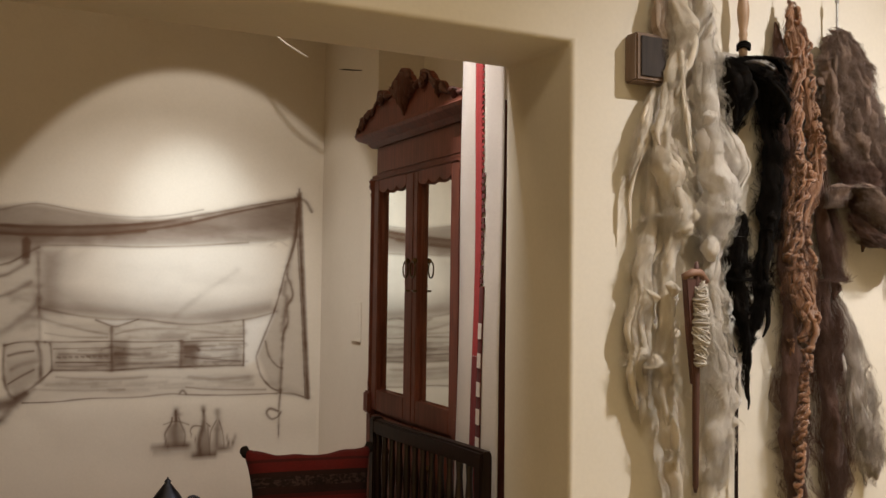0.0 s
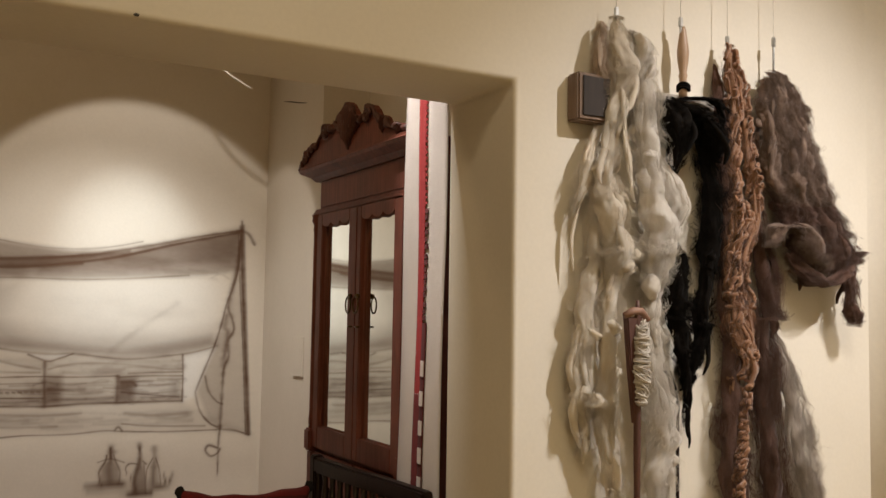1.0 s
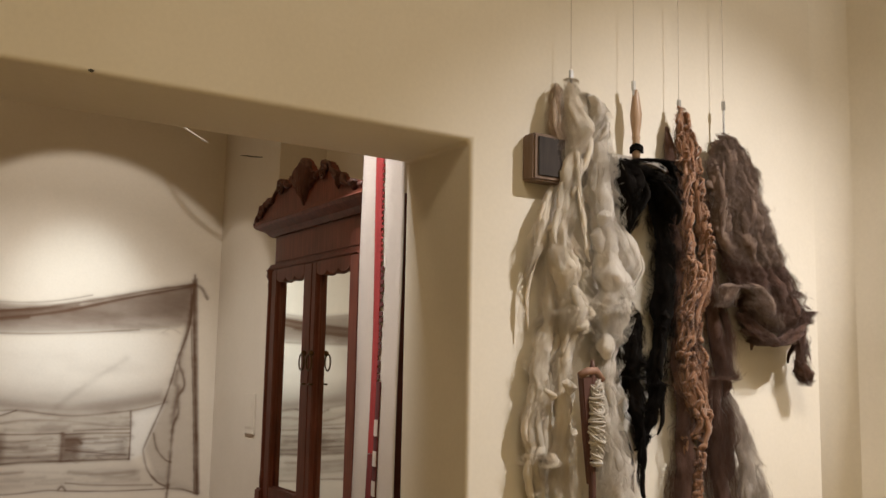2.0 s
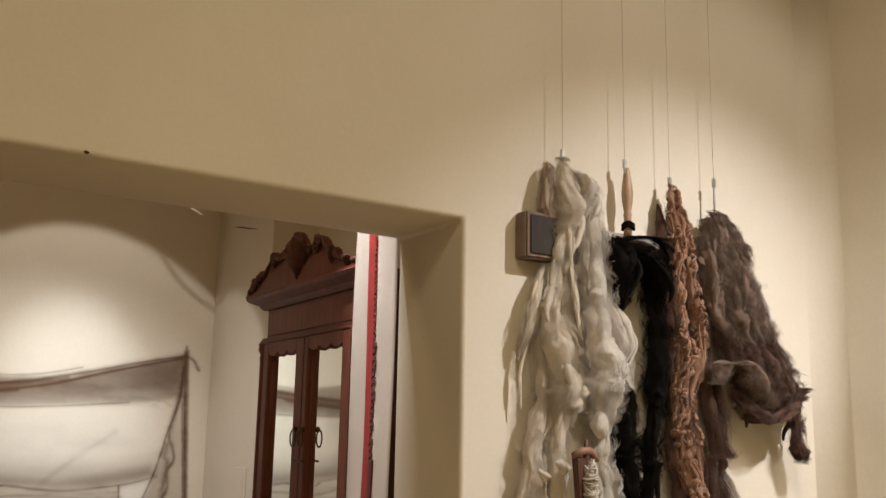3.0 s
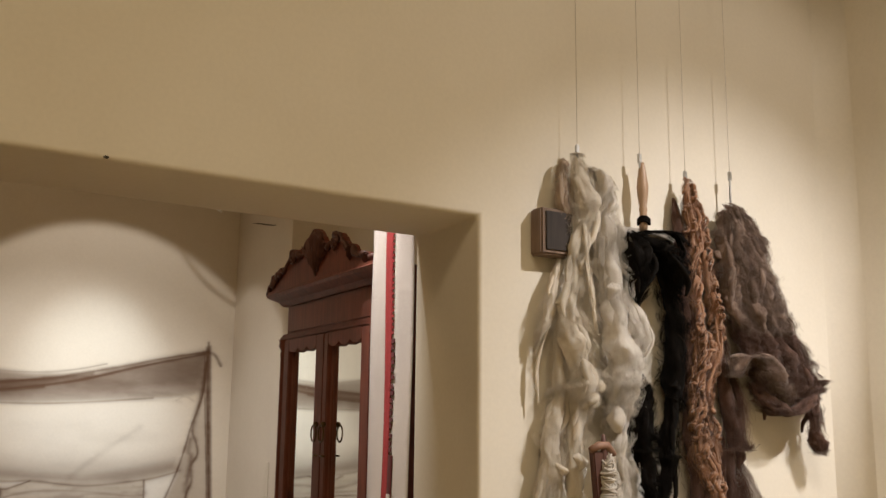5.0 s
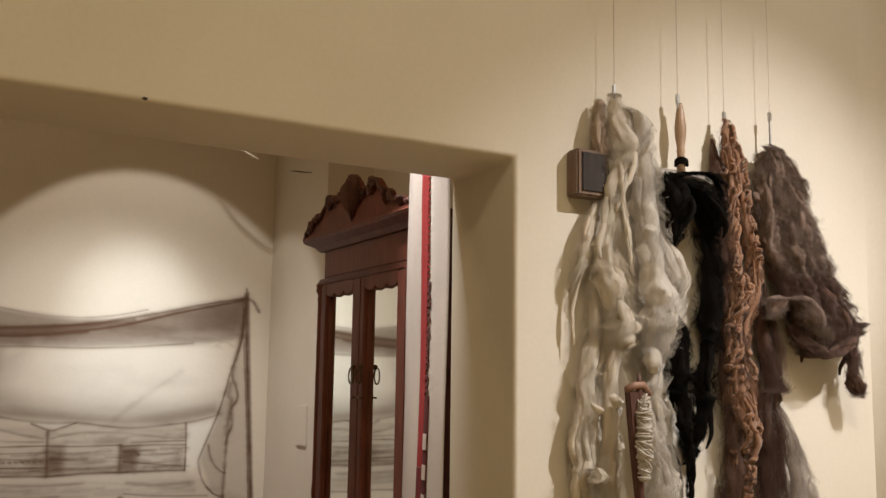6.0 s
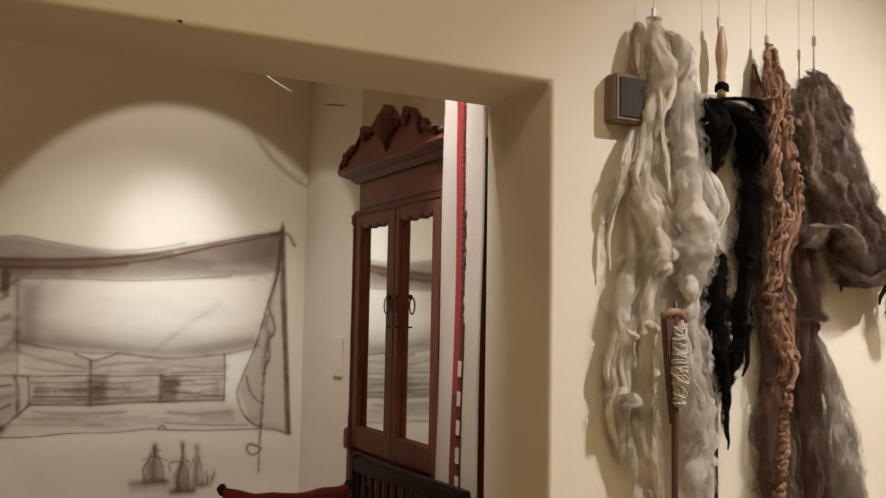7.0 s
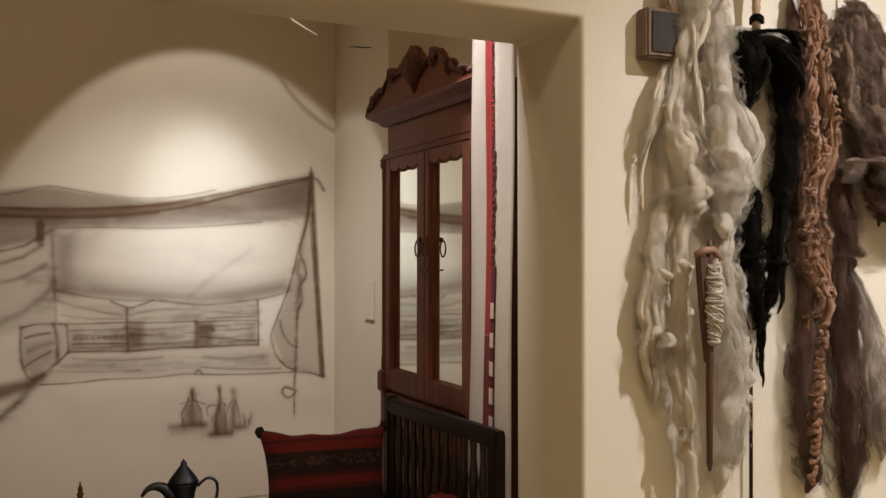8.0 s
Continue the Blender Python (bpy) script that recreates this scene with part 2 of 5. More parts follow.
# ---- structure ----
TOP, FAR_TOP, FLOOR = 4.40, 3.90, -0.22
tagged(part("floor", box((-4, -5, FLOOR - 0.1), (1.71, 0.2, FLOOR)), floor_stone), "brown stone floor of the gallery", "floor", kind="structure")
tagged(part("floor_far", box((-4, 0.2, FLOOR - 0.1), (0.8, 3.45, FLOOR)), carpet), "dark red carpeted floor of the room behind", "floor", kind="structure")
tagged(part("ceiling", box((-4, -5, TOP), (1.71, 0.0, TOP + 0.1)), ceiling_paint), "dim beige painted gallery ceiling", "ceiling", kind="structure")
tagged(part("ceiling_far", box((-4, 0.4, FAR_TOP), (0.8, 3.45, FAR_TOP + 0.1)), far_ceiling_paint), "dim brown ceiling of the room behind", "ceiling", kind="structure")

bm = bmesh.new()
opening = [(-4, FLOOR), (-2.6, FLOOR), (-2.6, 2.054), (-0.002, 2.042), (0.006, FLOOR), (1.71, FLOOR), (1.71, TOP), (-4, TOP)]
add_slab(bm, opening, lambda u, v, d: (u, d, v), 0.0, 0.4)
soft_edge = bm.edges.layers.float.new("bevel_weight_edge")
inner = [e for e in bm.edges if all(-2.61 < v.co.x < 0.01 and v.co.z < 2.06 for v in e.verts)]
for e in inner:
    e[soft_edge] = 1.0
wall = part("wall_opening", bm, plaster)
worn = wall.modifiers.new("worn_edges", "BEVEL")
worn.limit_method, worn.width, worn.segments, worn.harden_normals = "WEIGHT", 0.014, 6, False
tagged(wall, "cream plastered wall with a wide rounded opening", "wall", kind="structure")
tagged(part("wall_east", box((1.71, -5, FLOOR), (1.9, 0.4, TOP)), plaster), "cream plastered side wall of the gallery", "wall", kind="structure")
bm = bmesh.new()
cove = [(1.71 - 0.11 + 0.11 * math.sin(q), -0.11 + 0.11 * math.cos(q)) for q in np.linspace(0, math.pi / 2, 29)]
add_slab(bm, cove + [(1.709, -0.001)], lambda u, v, d: (u + 0.0004, v + 0.0004, d), FLOOR, TOP)
for f in bm.faces:
    f.smooth = len(f.verts) == 4 and all(v.co.x + v.co.y < 1.69 for v in f.verts)
tagged(part("wall_corner", bm, plaster), "softly rounded plaster corner between the gallery walls", "wall", kind="structure")
bm = bmesh.new()
plan = [(0.38, 3.45), (0.38, 2.52), (0.66, 2.52), (0.66, 0.52), (0.38, 0.52), (0.38, 0.4), (0.8, 0.4), (0.8, 3.45)]
add_slab(bm, plan, lambda u, v, d: (u, v, d), FLOOR, FAR_TOP)
tagged(part("wall_niche", bm, plaster), "cream plastered wall with a deep dim niche", "wall", kind="structure")
tagged(part("wall_mural", box((-4, 3.45, FLOOR), (0.8, 3.6, FAR_TOP)), plaster), "cream plastered wall behind the mural", "wall", kind="structure")
# Unseen walls, added to close the room and bounce its light.
tagged(part("wall_west", box((-4.15, -5, FLOOR), (-4, 3.6, TOP)), plaster), "plain cream plastered end wall", "wall", kind="structure")
tagged(part("wall_south", box((-4.15, -5.15, FLOOR), (1.9, -5, TOP)), plaster), "plain cream plastered rear wall", "wall", kind="structure")
tagged(part("wall_speck", add_blob(bmesh.new(), (-1.113, -0.002, 2.053), (0.007, 0.003, 0.004), 0.4), dark_dot), "small dark scuff on the lintel edge", "mark", kind="structure")

# ---- mural: charcoal tent drawn on the far plaster ----
NX, NZ = 740, 520
gx, gz = np.meshgrid(np.linspace(-1.78, 0.36, NX), np.concatenate([np.linspace(-0.15, 0.38, 16, endpoint=False), np.linspace(0.38, 1.95, NZ - 16)]))
paint = np.empty((NZ, NX, 3))
paint[:] = PLASTER
CHALK, CHARCOAL = np.array((0.86, 0.86, 0.83)), np.array((0.095, 0.045, 0.020))
rng = np.random.default_rng(11)


def cloud(scale):
    """Soft uneven brushing between 0 and 1."""
    scale = scale * 1.3
    k = rng.random((int(NZ / scale) + 3, int(NX / scale / 3) + 3))
    v, u = np.arange(NZ) / scale, np.arange(NX) / scale / 3
    i, j = v.astype(int), u.astype(int)
    fv, fu = (v - i)[:, None], (u - j)[None, :]
    fv, fu = fv * fv * (3 - 2 * fv), fu * fu * (3 - 2 * fu)
    a, b_, c, d = k[np.ix_(i, j)], k[np.ix_(i, j + 1)], k[np.ix_(i + 1, j)], k[np.ix_(i + 1, j + 1)]
    return (a * (1 - fu) + b_ * fu) * (1 - fv) + (c * (1 - fu) + d * fu) * fv


BRUSH = 0.55 + 0.45 * (0.5 * cloud(9) + 0.5 * cloud(3))


def lay(amount, colour):
    global paint
    a = np.clip(amount, 0, 1)[..., None]
    paint = paint * (1 - a) + colour * a


def from_line(p, q):
    """How far each spot of the wall lies from a straight piece."""
    dx, dz = q[0] - p[0], q[1] - p[1]
    t = np.clip(((gx - p[0]) * dx + (gz - p[1]) * dz) / (dx * dx + dz * dz + 1e-9), 0, 1)
    return np.hypot(gx - p[0] - t * dx, gz - p[1] - t * dz)


def stroke(rows, half, dark):
    fine = smoothed(rows, 4 * len(rows))
    dist = np.min([from_line(p, q) for p, q in zip(fine, fine[1:])], axis=0)
    half = max(half * 0.92, 0.0046) * (0.65 + 0.7 * cloud(6))
    lay(min(0.95, dark * 1.45) * np.exp(-(dist / half) ** 2) * (0.4 + 0.6 * BRUSH) * (0.45 + 0.55 * cloud(14)) + dark * 0.10 * np.exp(-(dist / (half * 3.2)) ** 2), CHARCOAL)


def hatch(x0, x1, z0, z1, n, long_, half, dark, slope=0.0):
    """Loose level pencil strokes over a field."""
    for i in range(n):
        x, z, w = rng.uniform(x0, x1), rng.uniform(z0, z1), long_ * rng.uniform(0.4, 1.2)
        bow = rng.normal(0, 0.008)
        x3 = min(x + w, x1 + 0.03)
        stroke([(x, z), ((x + x3) / 2, z + slope * (x3 - x) / 2 + bow), (x3, z + slope * (x3 - x))], half * rng.uniform(0.9, 1.9), dark * rng.uniform(0.5, 1.1))


def wash(rows, dark, soft, colour=CHARCOAL):
    inside = np.zeros(gx.shape, bool)
    n = len(rows)
    for (x0, z0), (x1, z1) in zip(rows, rows[1:] + rows[:1]):
        if z0 != z1:
            inside ^= ((gz < z0) != (gz < z1)) & (gx < x0 + (gz - z0) / (z1 - z0) * (x1 - x0))
    dist = np.min([from_line(p, q) for p, q in zip(rows, rows[1:] + rows[:1])], axis=0)
    edge = np.clip(0.5 + np.where(inside, dist, -dist) / (2 * soft), 0, 1)
    lay(min(0.9, dark * (1.0 if colour is CHALK else 1.75)) * edge * edge * (3 - 2 * edge) * (0.75 + 0.25 * BRUSH), colour)


wash([(-1.282, 1.475), (-0.742, 1.484), (-0.1, 1.53), (0.172, 1.481), (0.069, 1.158), (-0.231, 1.081), (-0.732, 1.09), (-1.169, 1.139)], 0.20, 0.076, CHALK)
wash([(-0.118, 1.053), (0.088, 1.116), (0.012, 0.947), (-0.042, 0.807), (-0.113, 0.781)], 0.6, 0.018, CHALK)
wash([(-0.978, 1.064), (-0.877, 1.034), (-0.764, 1.067)], 0.5, 0.009, CHALK)
wash([(-0.449, 0.912), (-0.13, 0.914), (-0.127, 0.803), (-0.447, 0.81)], 0.25, 0.018, CHALK)
wash([(-1.757, 1.672), (-1.321, 1.727), (-1.062, 1.691), (-0.779, 1.663), (-0.483, 1.676), (-0.176, 1.751), (0.221, 1.835), (0.214, 1.59), (-0.101, 1.537), (-0.742, 1.497), (-1.282, 1.491), (-1.752, 1.493)], 0.30, 0.025)
wash([(-0.245, 1.72), (0.221, 1.831), (0.211, 1.553), (0.078, 1.603), (-0.103, 1.632)], 0.22, 0.067)
wash([(-1.755, 1.585), (-1.151, 1.602), (-1.282, 1.491), (-1.383, 1.409), (-1.749, 1.369)], 0.22, 0.03)
wash([(-1.297, 1.475), (-1.163, 1.479), (-1.203, 1.284), (-1.168, 1.091), (-1.287, 1.107)], 0.3, 0.055)
wash([(-1.289, 1.171), (-0.892, 1.14), (-0.47, 1.089), (0.05, 1.176), (0.088, 1.116), (-0.23, 1.047), (-0.732, 1.07), (-1.107, 1.104), (-1.288, 1.13)], 0.26, 0.036)
wash([(-1.223, 0.944), (-0.5, 0.94), (-0.119, 0.931), (-0.116, 0.785), (-0.496, 0.784), (-0.883, 0.775), (-1.213, 0.784)], 0.16, 0.018)
wash([(-1.272, 1.091), (-0.89, 1.051), (-0.469, 1.031), (-0.126, 1.053), (-0.123, 0.935), (-1.223, 0.944)], 0.12, 0.024)
wash([(-1.361, 0.605), (-1.213, 0.771), (-0.12, 0.775), (0.302, 0.585), (-0.459, 0.617), (-1.003, 0.616)], 0.1, 0.03)
wash([(0.208, 1.733), (0.121, 1.265), (-0.029, 0.842), (0.054, 0.647), (0.12, 0.62), (0.154, 1.087), (0.188, 1.266)], 0.22, 0.024)
wash([(0.226, 1.59), (0.302, 0.57), (0.128, 0.612), (0.154, 1.087)], 0.16, 0.024)
wash([(-1.749, 1.369), (-1.296, 1.459), (-1.283, 0.964), (-1.733, 0.847)], 0.14, 0.03)
wash([(-1.462, 0.935), (-1.217, 0.944), (-1.219, 0.787), (-1.396, 0.631), (-1.456, 0.715)], 0.16, 0.018)
wash([(-1.723, 0.48), (-1.726, 0.587), (-1.362, 0.649), (-1.305, 0.678), (-1.389, 0.587)], 0.5, 0.03)
wash([(-0.578, 0.317), (-0.567, 0.417), (-0.515, 0.465), (-0.468, 0.412), (-0.452, 0.316)], 0.3, 0.018)
wash([(-0.39, 0.255), (-0.386, 0.373), (-0.351, 0.456), (-0.318, 0.369), (-0.309, 0.25)], 0.36, 0.015)
wash([(-0.303, 0.3), (-0.295, 0.385), (-0.269, 0.442), (-0.24, 0.382), (-0.228, 0.296)], 0.2, 0.015)
wash([(-0.655, 0.289), (-0.435, 0.325), (-0.162, 0.299), (-0.281, 0.231), (-0.451, 0.269)], 0.16, 0.024)
wash([(-0.901, 0.965), (-0.799, 0.957), (-0.802, 0.786), (-0.896, 0.775)], 0.26, 0.03)
wash([(-0.5, 0.933), (-0.379, 0.931), (-0.409, 0.789), (-0.5, 0.788)], 0.3, 0.027)
wash([(-1.229, 1.139), (-0.733, 1.116), (0.051, 1.158), (0.016, 1.102), (-0.3, 1.054), (-0.891, 1.084)], 0.14, 0.067)
wash([(-1.754, 1.57), (-0.841, 1.607), (-1.057, 1.508), (-1.752, 1.486)], 0.18, 0.036)
wash([(-1.454, 0.84), (-1.298, 0.862), (-1.289, 0.748), (-1.397, 0.65), (-1.445, 0.715)], 0.16, 0.03)
wash([(-1.301, 0.536), (-0.814, 0.536), (-0.148, 0.463), (0.36, 0.475), (0.363, 0.331), (-0.548, 0.182), (-1.177, 0.323)], 0.05, 0.091)
wash([(-1.215, 0.835), (-0.497, 0.825), (-0.117, 0.823), (-0.116, 0.778), (-0.883, 0.771), (-1.213, 0.78)], 0.18, 0.018)
hatch(-1.204, -0.123, 0.787, 0.921, 34, 0.182, 0.0048, 0.28)
hatch(-1.206, -0.122, 0.835, 0.907, 14, 0.091, 0.0106, 0.2)
hatch(-1.253, -0.143, 0.951, 1.046, 26, 0.333, 0.0106, 0.16)
hatch(-1.275, -0.083, 0.652, 0.732, 26, 0.364, 0.0091, 0.16)
hatch(-1.487, -1.315, 0.998, 1.282, 12, 0.182, 0.0152, 0.2)
hatch(-1.501, 0.114, 1.494, 1.65, 26, 0.485, 0.0121, 0.14)
hatch(-1.258, 0.008, 1.139, 1.476, 10, 0.424, 0.0242, 0.05)
wash([(-1.757, 1.672), (-1.321, 1.727), (-1.062, 1.691), (-0.779, 1.663), (-0.60, 1.655), (-0.90, 1.605), (-1.755, 1.59)], 0.16, 0.03)
wash([(-0.95, 1.600), (-0.60, 1.640), (-0.20, 1.735), (0.215, 1.83), (0.205, 1.66), (-0.05, 1.60), (-0.40, 1.56), (-0.95, 1.53)], 0.30, 0.045)
wash([(-1.30, 1.48), (-1.05, 1.47), (-1.12, 1.28), (-1.02, 1.14), (-1.28, 1.11)], 0.20, 0.10)
wash([(-1.20, 1.24), (-0.70, 1.20), (-0.20, 1.19), (0.10, 1.25), (0.09, 1.12), (-0.23, 1.05), (-0.732, 1.07), (-1.107, 1.10)], 0.15, 0.07)
wash([(-1.755, 1.600), (-1.2, 1.605), (-0.80, 1.630), (-0.45, 1.69), (-0.45, 1.665), (-0.80, 1.585), (-1.2, 1.548), (-1.755, 1.545)], 0.34, 0.014)
for x0, z0, w0, d0 in ((-0.86, 0.86, 0.10, 0.30), (-0.45, 0.87, 0.09, 0.36), (-0.16, 0.86, 0.05, 0.22), (-0.95, 0.85, 0.07, 0.18), (-1.17, 0.86, 0.06, 0.14)):
    wash([(x0 - w0 / 2, z0 - 0.06), (x0 - w0 / 2, z0 + 0.06), (x0 + w0 / 2, z0 + 0.05), (x0 + w0 / 2, z0 - 0.05)], d0, 0.035)
wash([(0.203, 1.865), (0.236, 1.875), (0.316, 0.565), (0.284, 0.565)], 0.40, 0.010)
wash([(-1.757, 1.50), (-1.30, 1.49), (-1.30, 1.45), (-1.75, 1.33)], 0.30, 0.03)
for i in range(9):
    stroke([(-1.185 + 0.032 * i, 0.857), (-1.173 + 0.032 * i, 0.855)], 0.0085, 0.55)
for x0, x1, z0 in ((-0.86, -0.55, 0.905), (-0.84, -0.58, 0.845), (-0.85, -0.52, 0.815), (-0.44, -0.16, 0.885), (-0.42, -0.15, 0.842), (-1.18, -0.92, 0.806)):
    stroke([(x0, z0), ((x0 + x1) / 2, z0 - 0.006), (x1, z0 + 0.002)], 0.008, 0.34)
wash([(-0.66, 0.318), (-0.44, 0.330), (-0.42, 0.300), (-0.64, 0.285)], 0.42, 0.016)
wash([(-0.40, 0.268), (-0.27, 0.268), (-0.27, 0.240), (-0.42, 0.242)], 0.42, 0.014)
stroke([(-1.755, 1.597), (-1.503, 1.598), (-1.329, 1.595), (-1.12, 1.603), (-0.904, 1.618), (-0.681, 1.64), (-0.484, 1.682), (-0.245, 1.734), (-0.034, 1.786), (0.221, 1.835)], 0.0106, 0.83)
stroke([(-1.754, 1.553), (-1.502, 1.554), (-1.328, 1.551), (-1.119, 1.555), (-0.935, 1.571), (-0.745, 1.594), (-0.582, 1.624), (-0.416, 1.665), (-0.21, 1.722), (0.002, 1.774), (0.202, 1.82)], 0.0106, 0.94)
stroke([(-1.756, 1.633), (-1.506, 1.683), (-1.42, 1.709), (-1.321, 1.727), (-1.214, 1.716), (-1.062, 1.691), (-0.906, 1.674), (-0.714, 1.676), (-0.551, 1.697), (-0.383, 1.735)], 0.0061, 0.39)
stroke([(0.22, 1.893), (0.228, 1.662), (0.25, 1.303), (0.276, 0.943), (0.302, 0.57)], 0.0121, 0.83)
stroke([(0.199, 1.805), (0.22, 1.482), (0.251, 1.087), (0.283, 0.585)], 0.0061, 0.55)
stroke([(0.191, 1.833), (0.258, 1.822), (0.305, 1.752)], 0.0121, 0.55)
stroke([(-1.282, 1.491), (-1.026, 1.499), (-0.742, 1.497), (-0.446, 1.513), (-0.101, 1.544)], 0.0061, 0.44)
stroke([(-1.288, 1.139), (-1.107, 1.097), (-0.891, 1.07), (-0.732, 1.07), (-0.469, 1.038), (-0.23, 1.054), (-0.055, 1.077), (0.088, 1.116)], 0.0076, 0.44)
stroke([(-1.302, 1.449), (-1.295, 1.283), (-1.286, 1.059), (-1.28, 0.964)], 0.0121, 0.39)
stroke([(-1.747, 1.316), (-1.497, 1.375), (-1.426, 1.401), (-1.355, 1.448), (-1.297, 1.481)], 0.0091, 0.66)
stroke([(-1.745, 1.241), (-1.495, 1.312), (-1.425, 1.344), (-1.353, 1.393)], 0.0121, 0.88)
stroke([(-1.742, 1.14), (-1.492, 1.202), (-1.421, 1.231), (-1.336, 1.282)], 0.0152, 0.44)
stroke([(-1.735, 0.89), (-1.487, 0.998), (-1.402, 1.06), (-1.317, 1.139), (-1.289, 1.187)], 0.0242, 0.44)
stroke([(-1.366, 1.521), (-1.367, 1.473), (-1.363, 1.409)], 0.0212, 0.83)
stroke([(0.218, 1.806), (0.203, 1.589), (0.176, 1.481), (0.138, 1.373), (0.114, 1.265), (0.073, 1.123), (0.018, 0.982), (-0.029, 0.86), (-0.035, 0.821), (-0.005, 0.719), (0.054, 0.647), (0.106, 0.62)], 0.0076, 0.77)
stroke([(0.211, 1.769), (0.196, 1.589), (0.169, 1.463), (0.149, 1.355), (0.176, 1.284), (0.189, 1.212), (0.153, 1.141), (0.162, 1.052), (0.135, 0.981), (0.129, 0.874), (0.125, 0.733), (0.12, 0.609)], 0.0121, 0.77)
stroke([(0.139, 1.301), (0.133, 1.23), (0.152, 1.194), (0.14, 1.087), (0.127, 0.999)], 0.0182, 0.50)
stroke([(0.02, 0.929), (0.043, 0.841), (0.095, 0.776), (0.132, 0.761)], 0.0076, 0.61)
stroke([(0.124, 0.627), (0.115, 0.521), (0.115, 0.327)], 0.0076, 0.83)
stroke([(0.108, 0.493), (0.057, 0.51), (0.036, 0.483), (0.066, 0.446), (0.109, 0.458), (0.126, 0.485)], 0.0076, 0.83)
stroke([(0.106, 0.606), (0.209, 0.595), (0.306, 0.563)], 0.0076, 0.77)
stroke([(-1.361, 0.605), (-1.185, 0.604), (-1.003, 0.616), (-0.753, 0.612), (-0.559, 0.625), (-0.459, 0.617), (-0.221, 0.605), (0.099, 0.603)], 0.0055, 0.72)
stroke([(-0.499, 0.626), (-0.48, 0.642), (-0.459, 0.621)], 0.0091, 0.88)
stroke([(-1.223, 0.944), (-1.134, 0.942), (-0.919, 0.943), (-0.729, 0.937), (-0.5, 0.94)], 0.0061, 0.72)
stroke([(-1.213, 0.784), (-1.038, 0.779), (-0.883, 0.775), (-0.693, 0.783), (-0.496, 0.784), (-0.12, 0.785)], 0.0076, 0.90)
stroke([(-1.207, 0.905), (-1.041, 0.905), (-0.899, 0.906)], 0.0048, 0.48)
stroke([(-1.191, 0.828), (-1.039, 0.824), (-0.897, 0.821)], 0.0048, 0.60)
stroke([(-1.177, 0.872), (-1.102, 0.874), (-1.01, 0.866), (-0.911, 0.864)], 0.0076, 0.42)
stroke([(-0.896, 1.024), (-0.893, 0.893), (-0.887, 0.778)], 0.0106, 0.60)
stroke([(-0.87, 0.87), (-0.759, 0.864), (-0.679, 0.866)], 0.0121, 0.54)
stroke([(-0.493, 0.936), (-0.495, 0.859), (-0.496, 0.791)], 0.0106, 0.84)
stroke([(-0.483, 0.933), (-0.331, 0.938), (-0.119, 0.935)], 0.0061, 0.66)
stroke([(-0.122, 1.06), (-0.116, 0.931), (-0.116, 0.785)], 0.0061, 0.84)
stroke([(-0.472, 0.902), (-0.415, 0.901), (-0.391, 0.884)], 0.0121, 0.60)
stroke([(-0.471, 0.845), (-0.329, 0.828), (-0.138, 0.81)], 0.0045, 0.48)
stroke([(-0.984, 1.068), (-0.937, 1.048), (-0.877, 1.028), (-0.821, 1.044), (-0.748, 1.07)], 0.0067, 0.90)
stroke([(-1.271, 1.075), (-1.166, 1.043), (-1.044, 1.009), (-0.92, 0.985)], 0.0091, 0.34)
stroke([(-0.873, 0.985), (-0.731, 1.013), (-0.501, 1.011), (-0.229, 0.978), (-0.124, 0.977)], 0.0091, 0.36)
stroke([(-1.254, 0.995), (-1.104, 0.971), (-0.919, 0.966)], 0.0076, 0.36)
stroke([(-0.433, 0.953), (-0.297, 0.958), (-0.123, 0.959)], 0.0061, 0.42)
stroke([(-1.188, 0.745), (-0.944, 0.724), (-0.691, 0.729)], 0.0091, 0.30)
stroke([(-0.445, 0.722), (-0.292, 0.703), (-0.083, 0.711)], 0.0121, 0.30)
stroke([(-0.46, 0.661), (-0.29, 0.642), (0.026, 0.63)], 0.0061, 0.48)
stroke([(-1.305, 0.678), (-1.035, 0.662), (-0.818, 0.661)], 0.0091, 0.30)
stroke([(-1.462, 0.928), (-1.399, 0.943), (-1.312, 0.948), (-1.253, 0.944)], 0.0076, 0.72)
stroke([(-1.462, 0.928), (-1.465, 0.841), (-1.457, 0.731), (-1.426, 0.651), (-1.396, 0.631)], 0.0106, 0.84)
stroke([(-1.396, 0.631), (-1.334, 0.673), (-1.262, 0.734), (-1.219, 0.777)], 0.0106, 0.90)
stroke([(-1.294, 0.945), (-1.275, 0.868), (-1.271, 0.741)], 0.0136, 0.78)
stroke([(-1.253, 0.944), (-1.223, 0.925), (-1.213, 0.787)], 0.0076, 0.60)
stroke([(-1.44, 0.871), (-1.383, 0.886), (-1.311, 0.894)], 0.0091, 0.60)
stroke([(-1.436, 0.714), (-1.379, 0.75), (-1.308, 0.789)], 0.0076, 0.60)
stroke([(-1.424, 0.793), (-1.367, 0.823), (-1.297, 0.837)], 0.0152, 0.36)
stroke([(-1.718, 0.303), (-1.473, 0.513), (-1.418, 0.595), (-1.348, 0.655)], 0.0242, 0.66)
stroke([(-0.536, 1.089), (-0.372, 1.226), (-0.168, 1.367)], 0.0212, 0.15)
stroke([(-0.517, 0.522), (-0.515, 0.465), (-0.524, 0.398), (-0.512, 0.33)], 0.0242, 0.72)
stroke([(-0.561, 0.316), (-0.579, 0.384), (-0.545, 0.449), (-0.539, 0.483)], 0.0061, 0.80)
stroke([(-0.468, 0.311), (-0.46, 0.378), (-0.488, 0.446), (-0.499, 0.481)], 0.0061, 0.80)
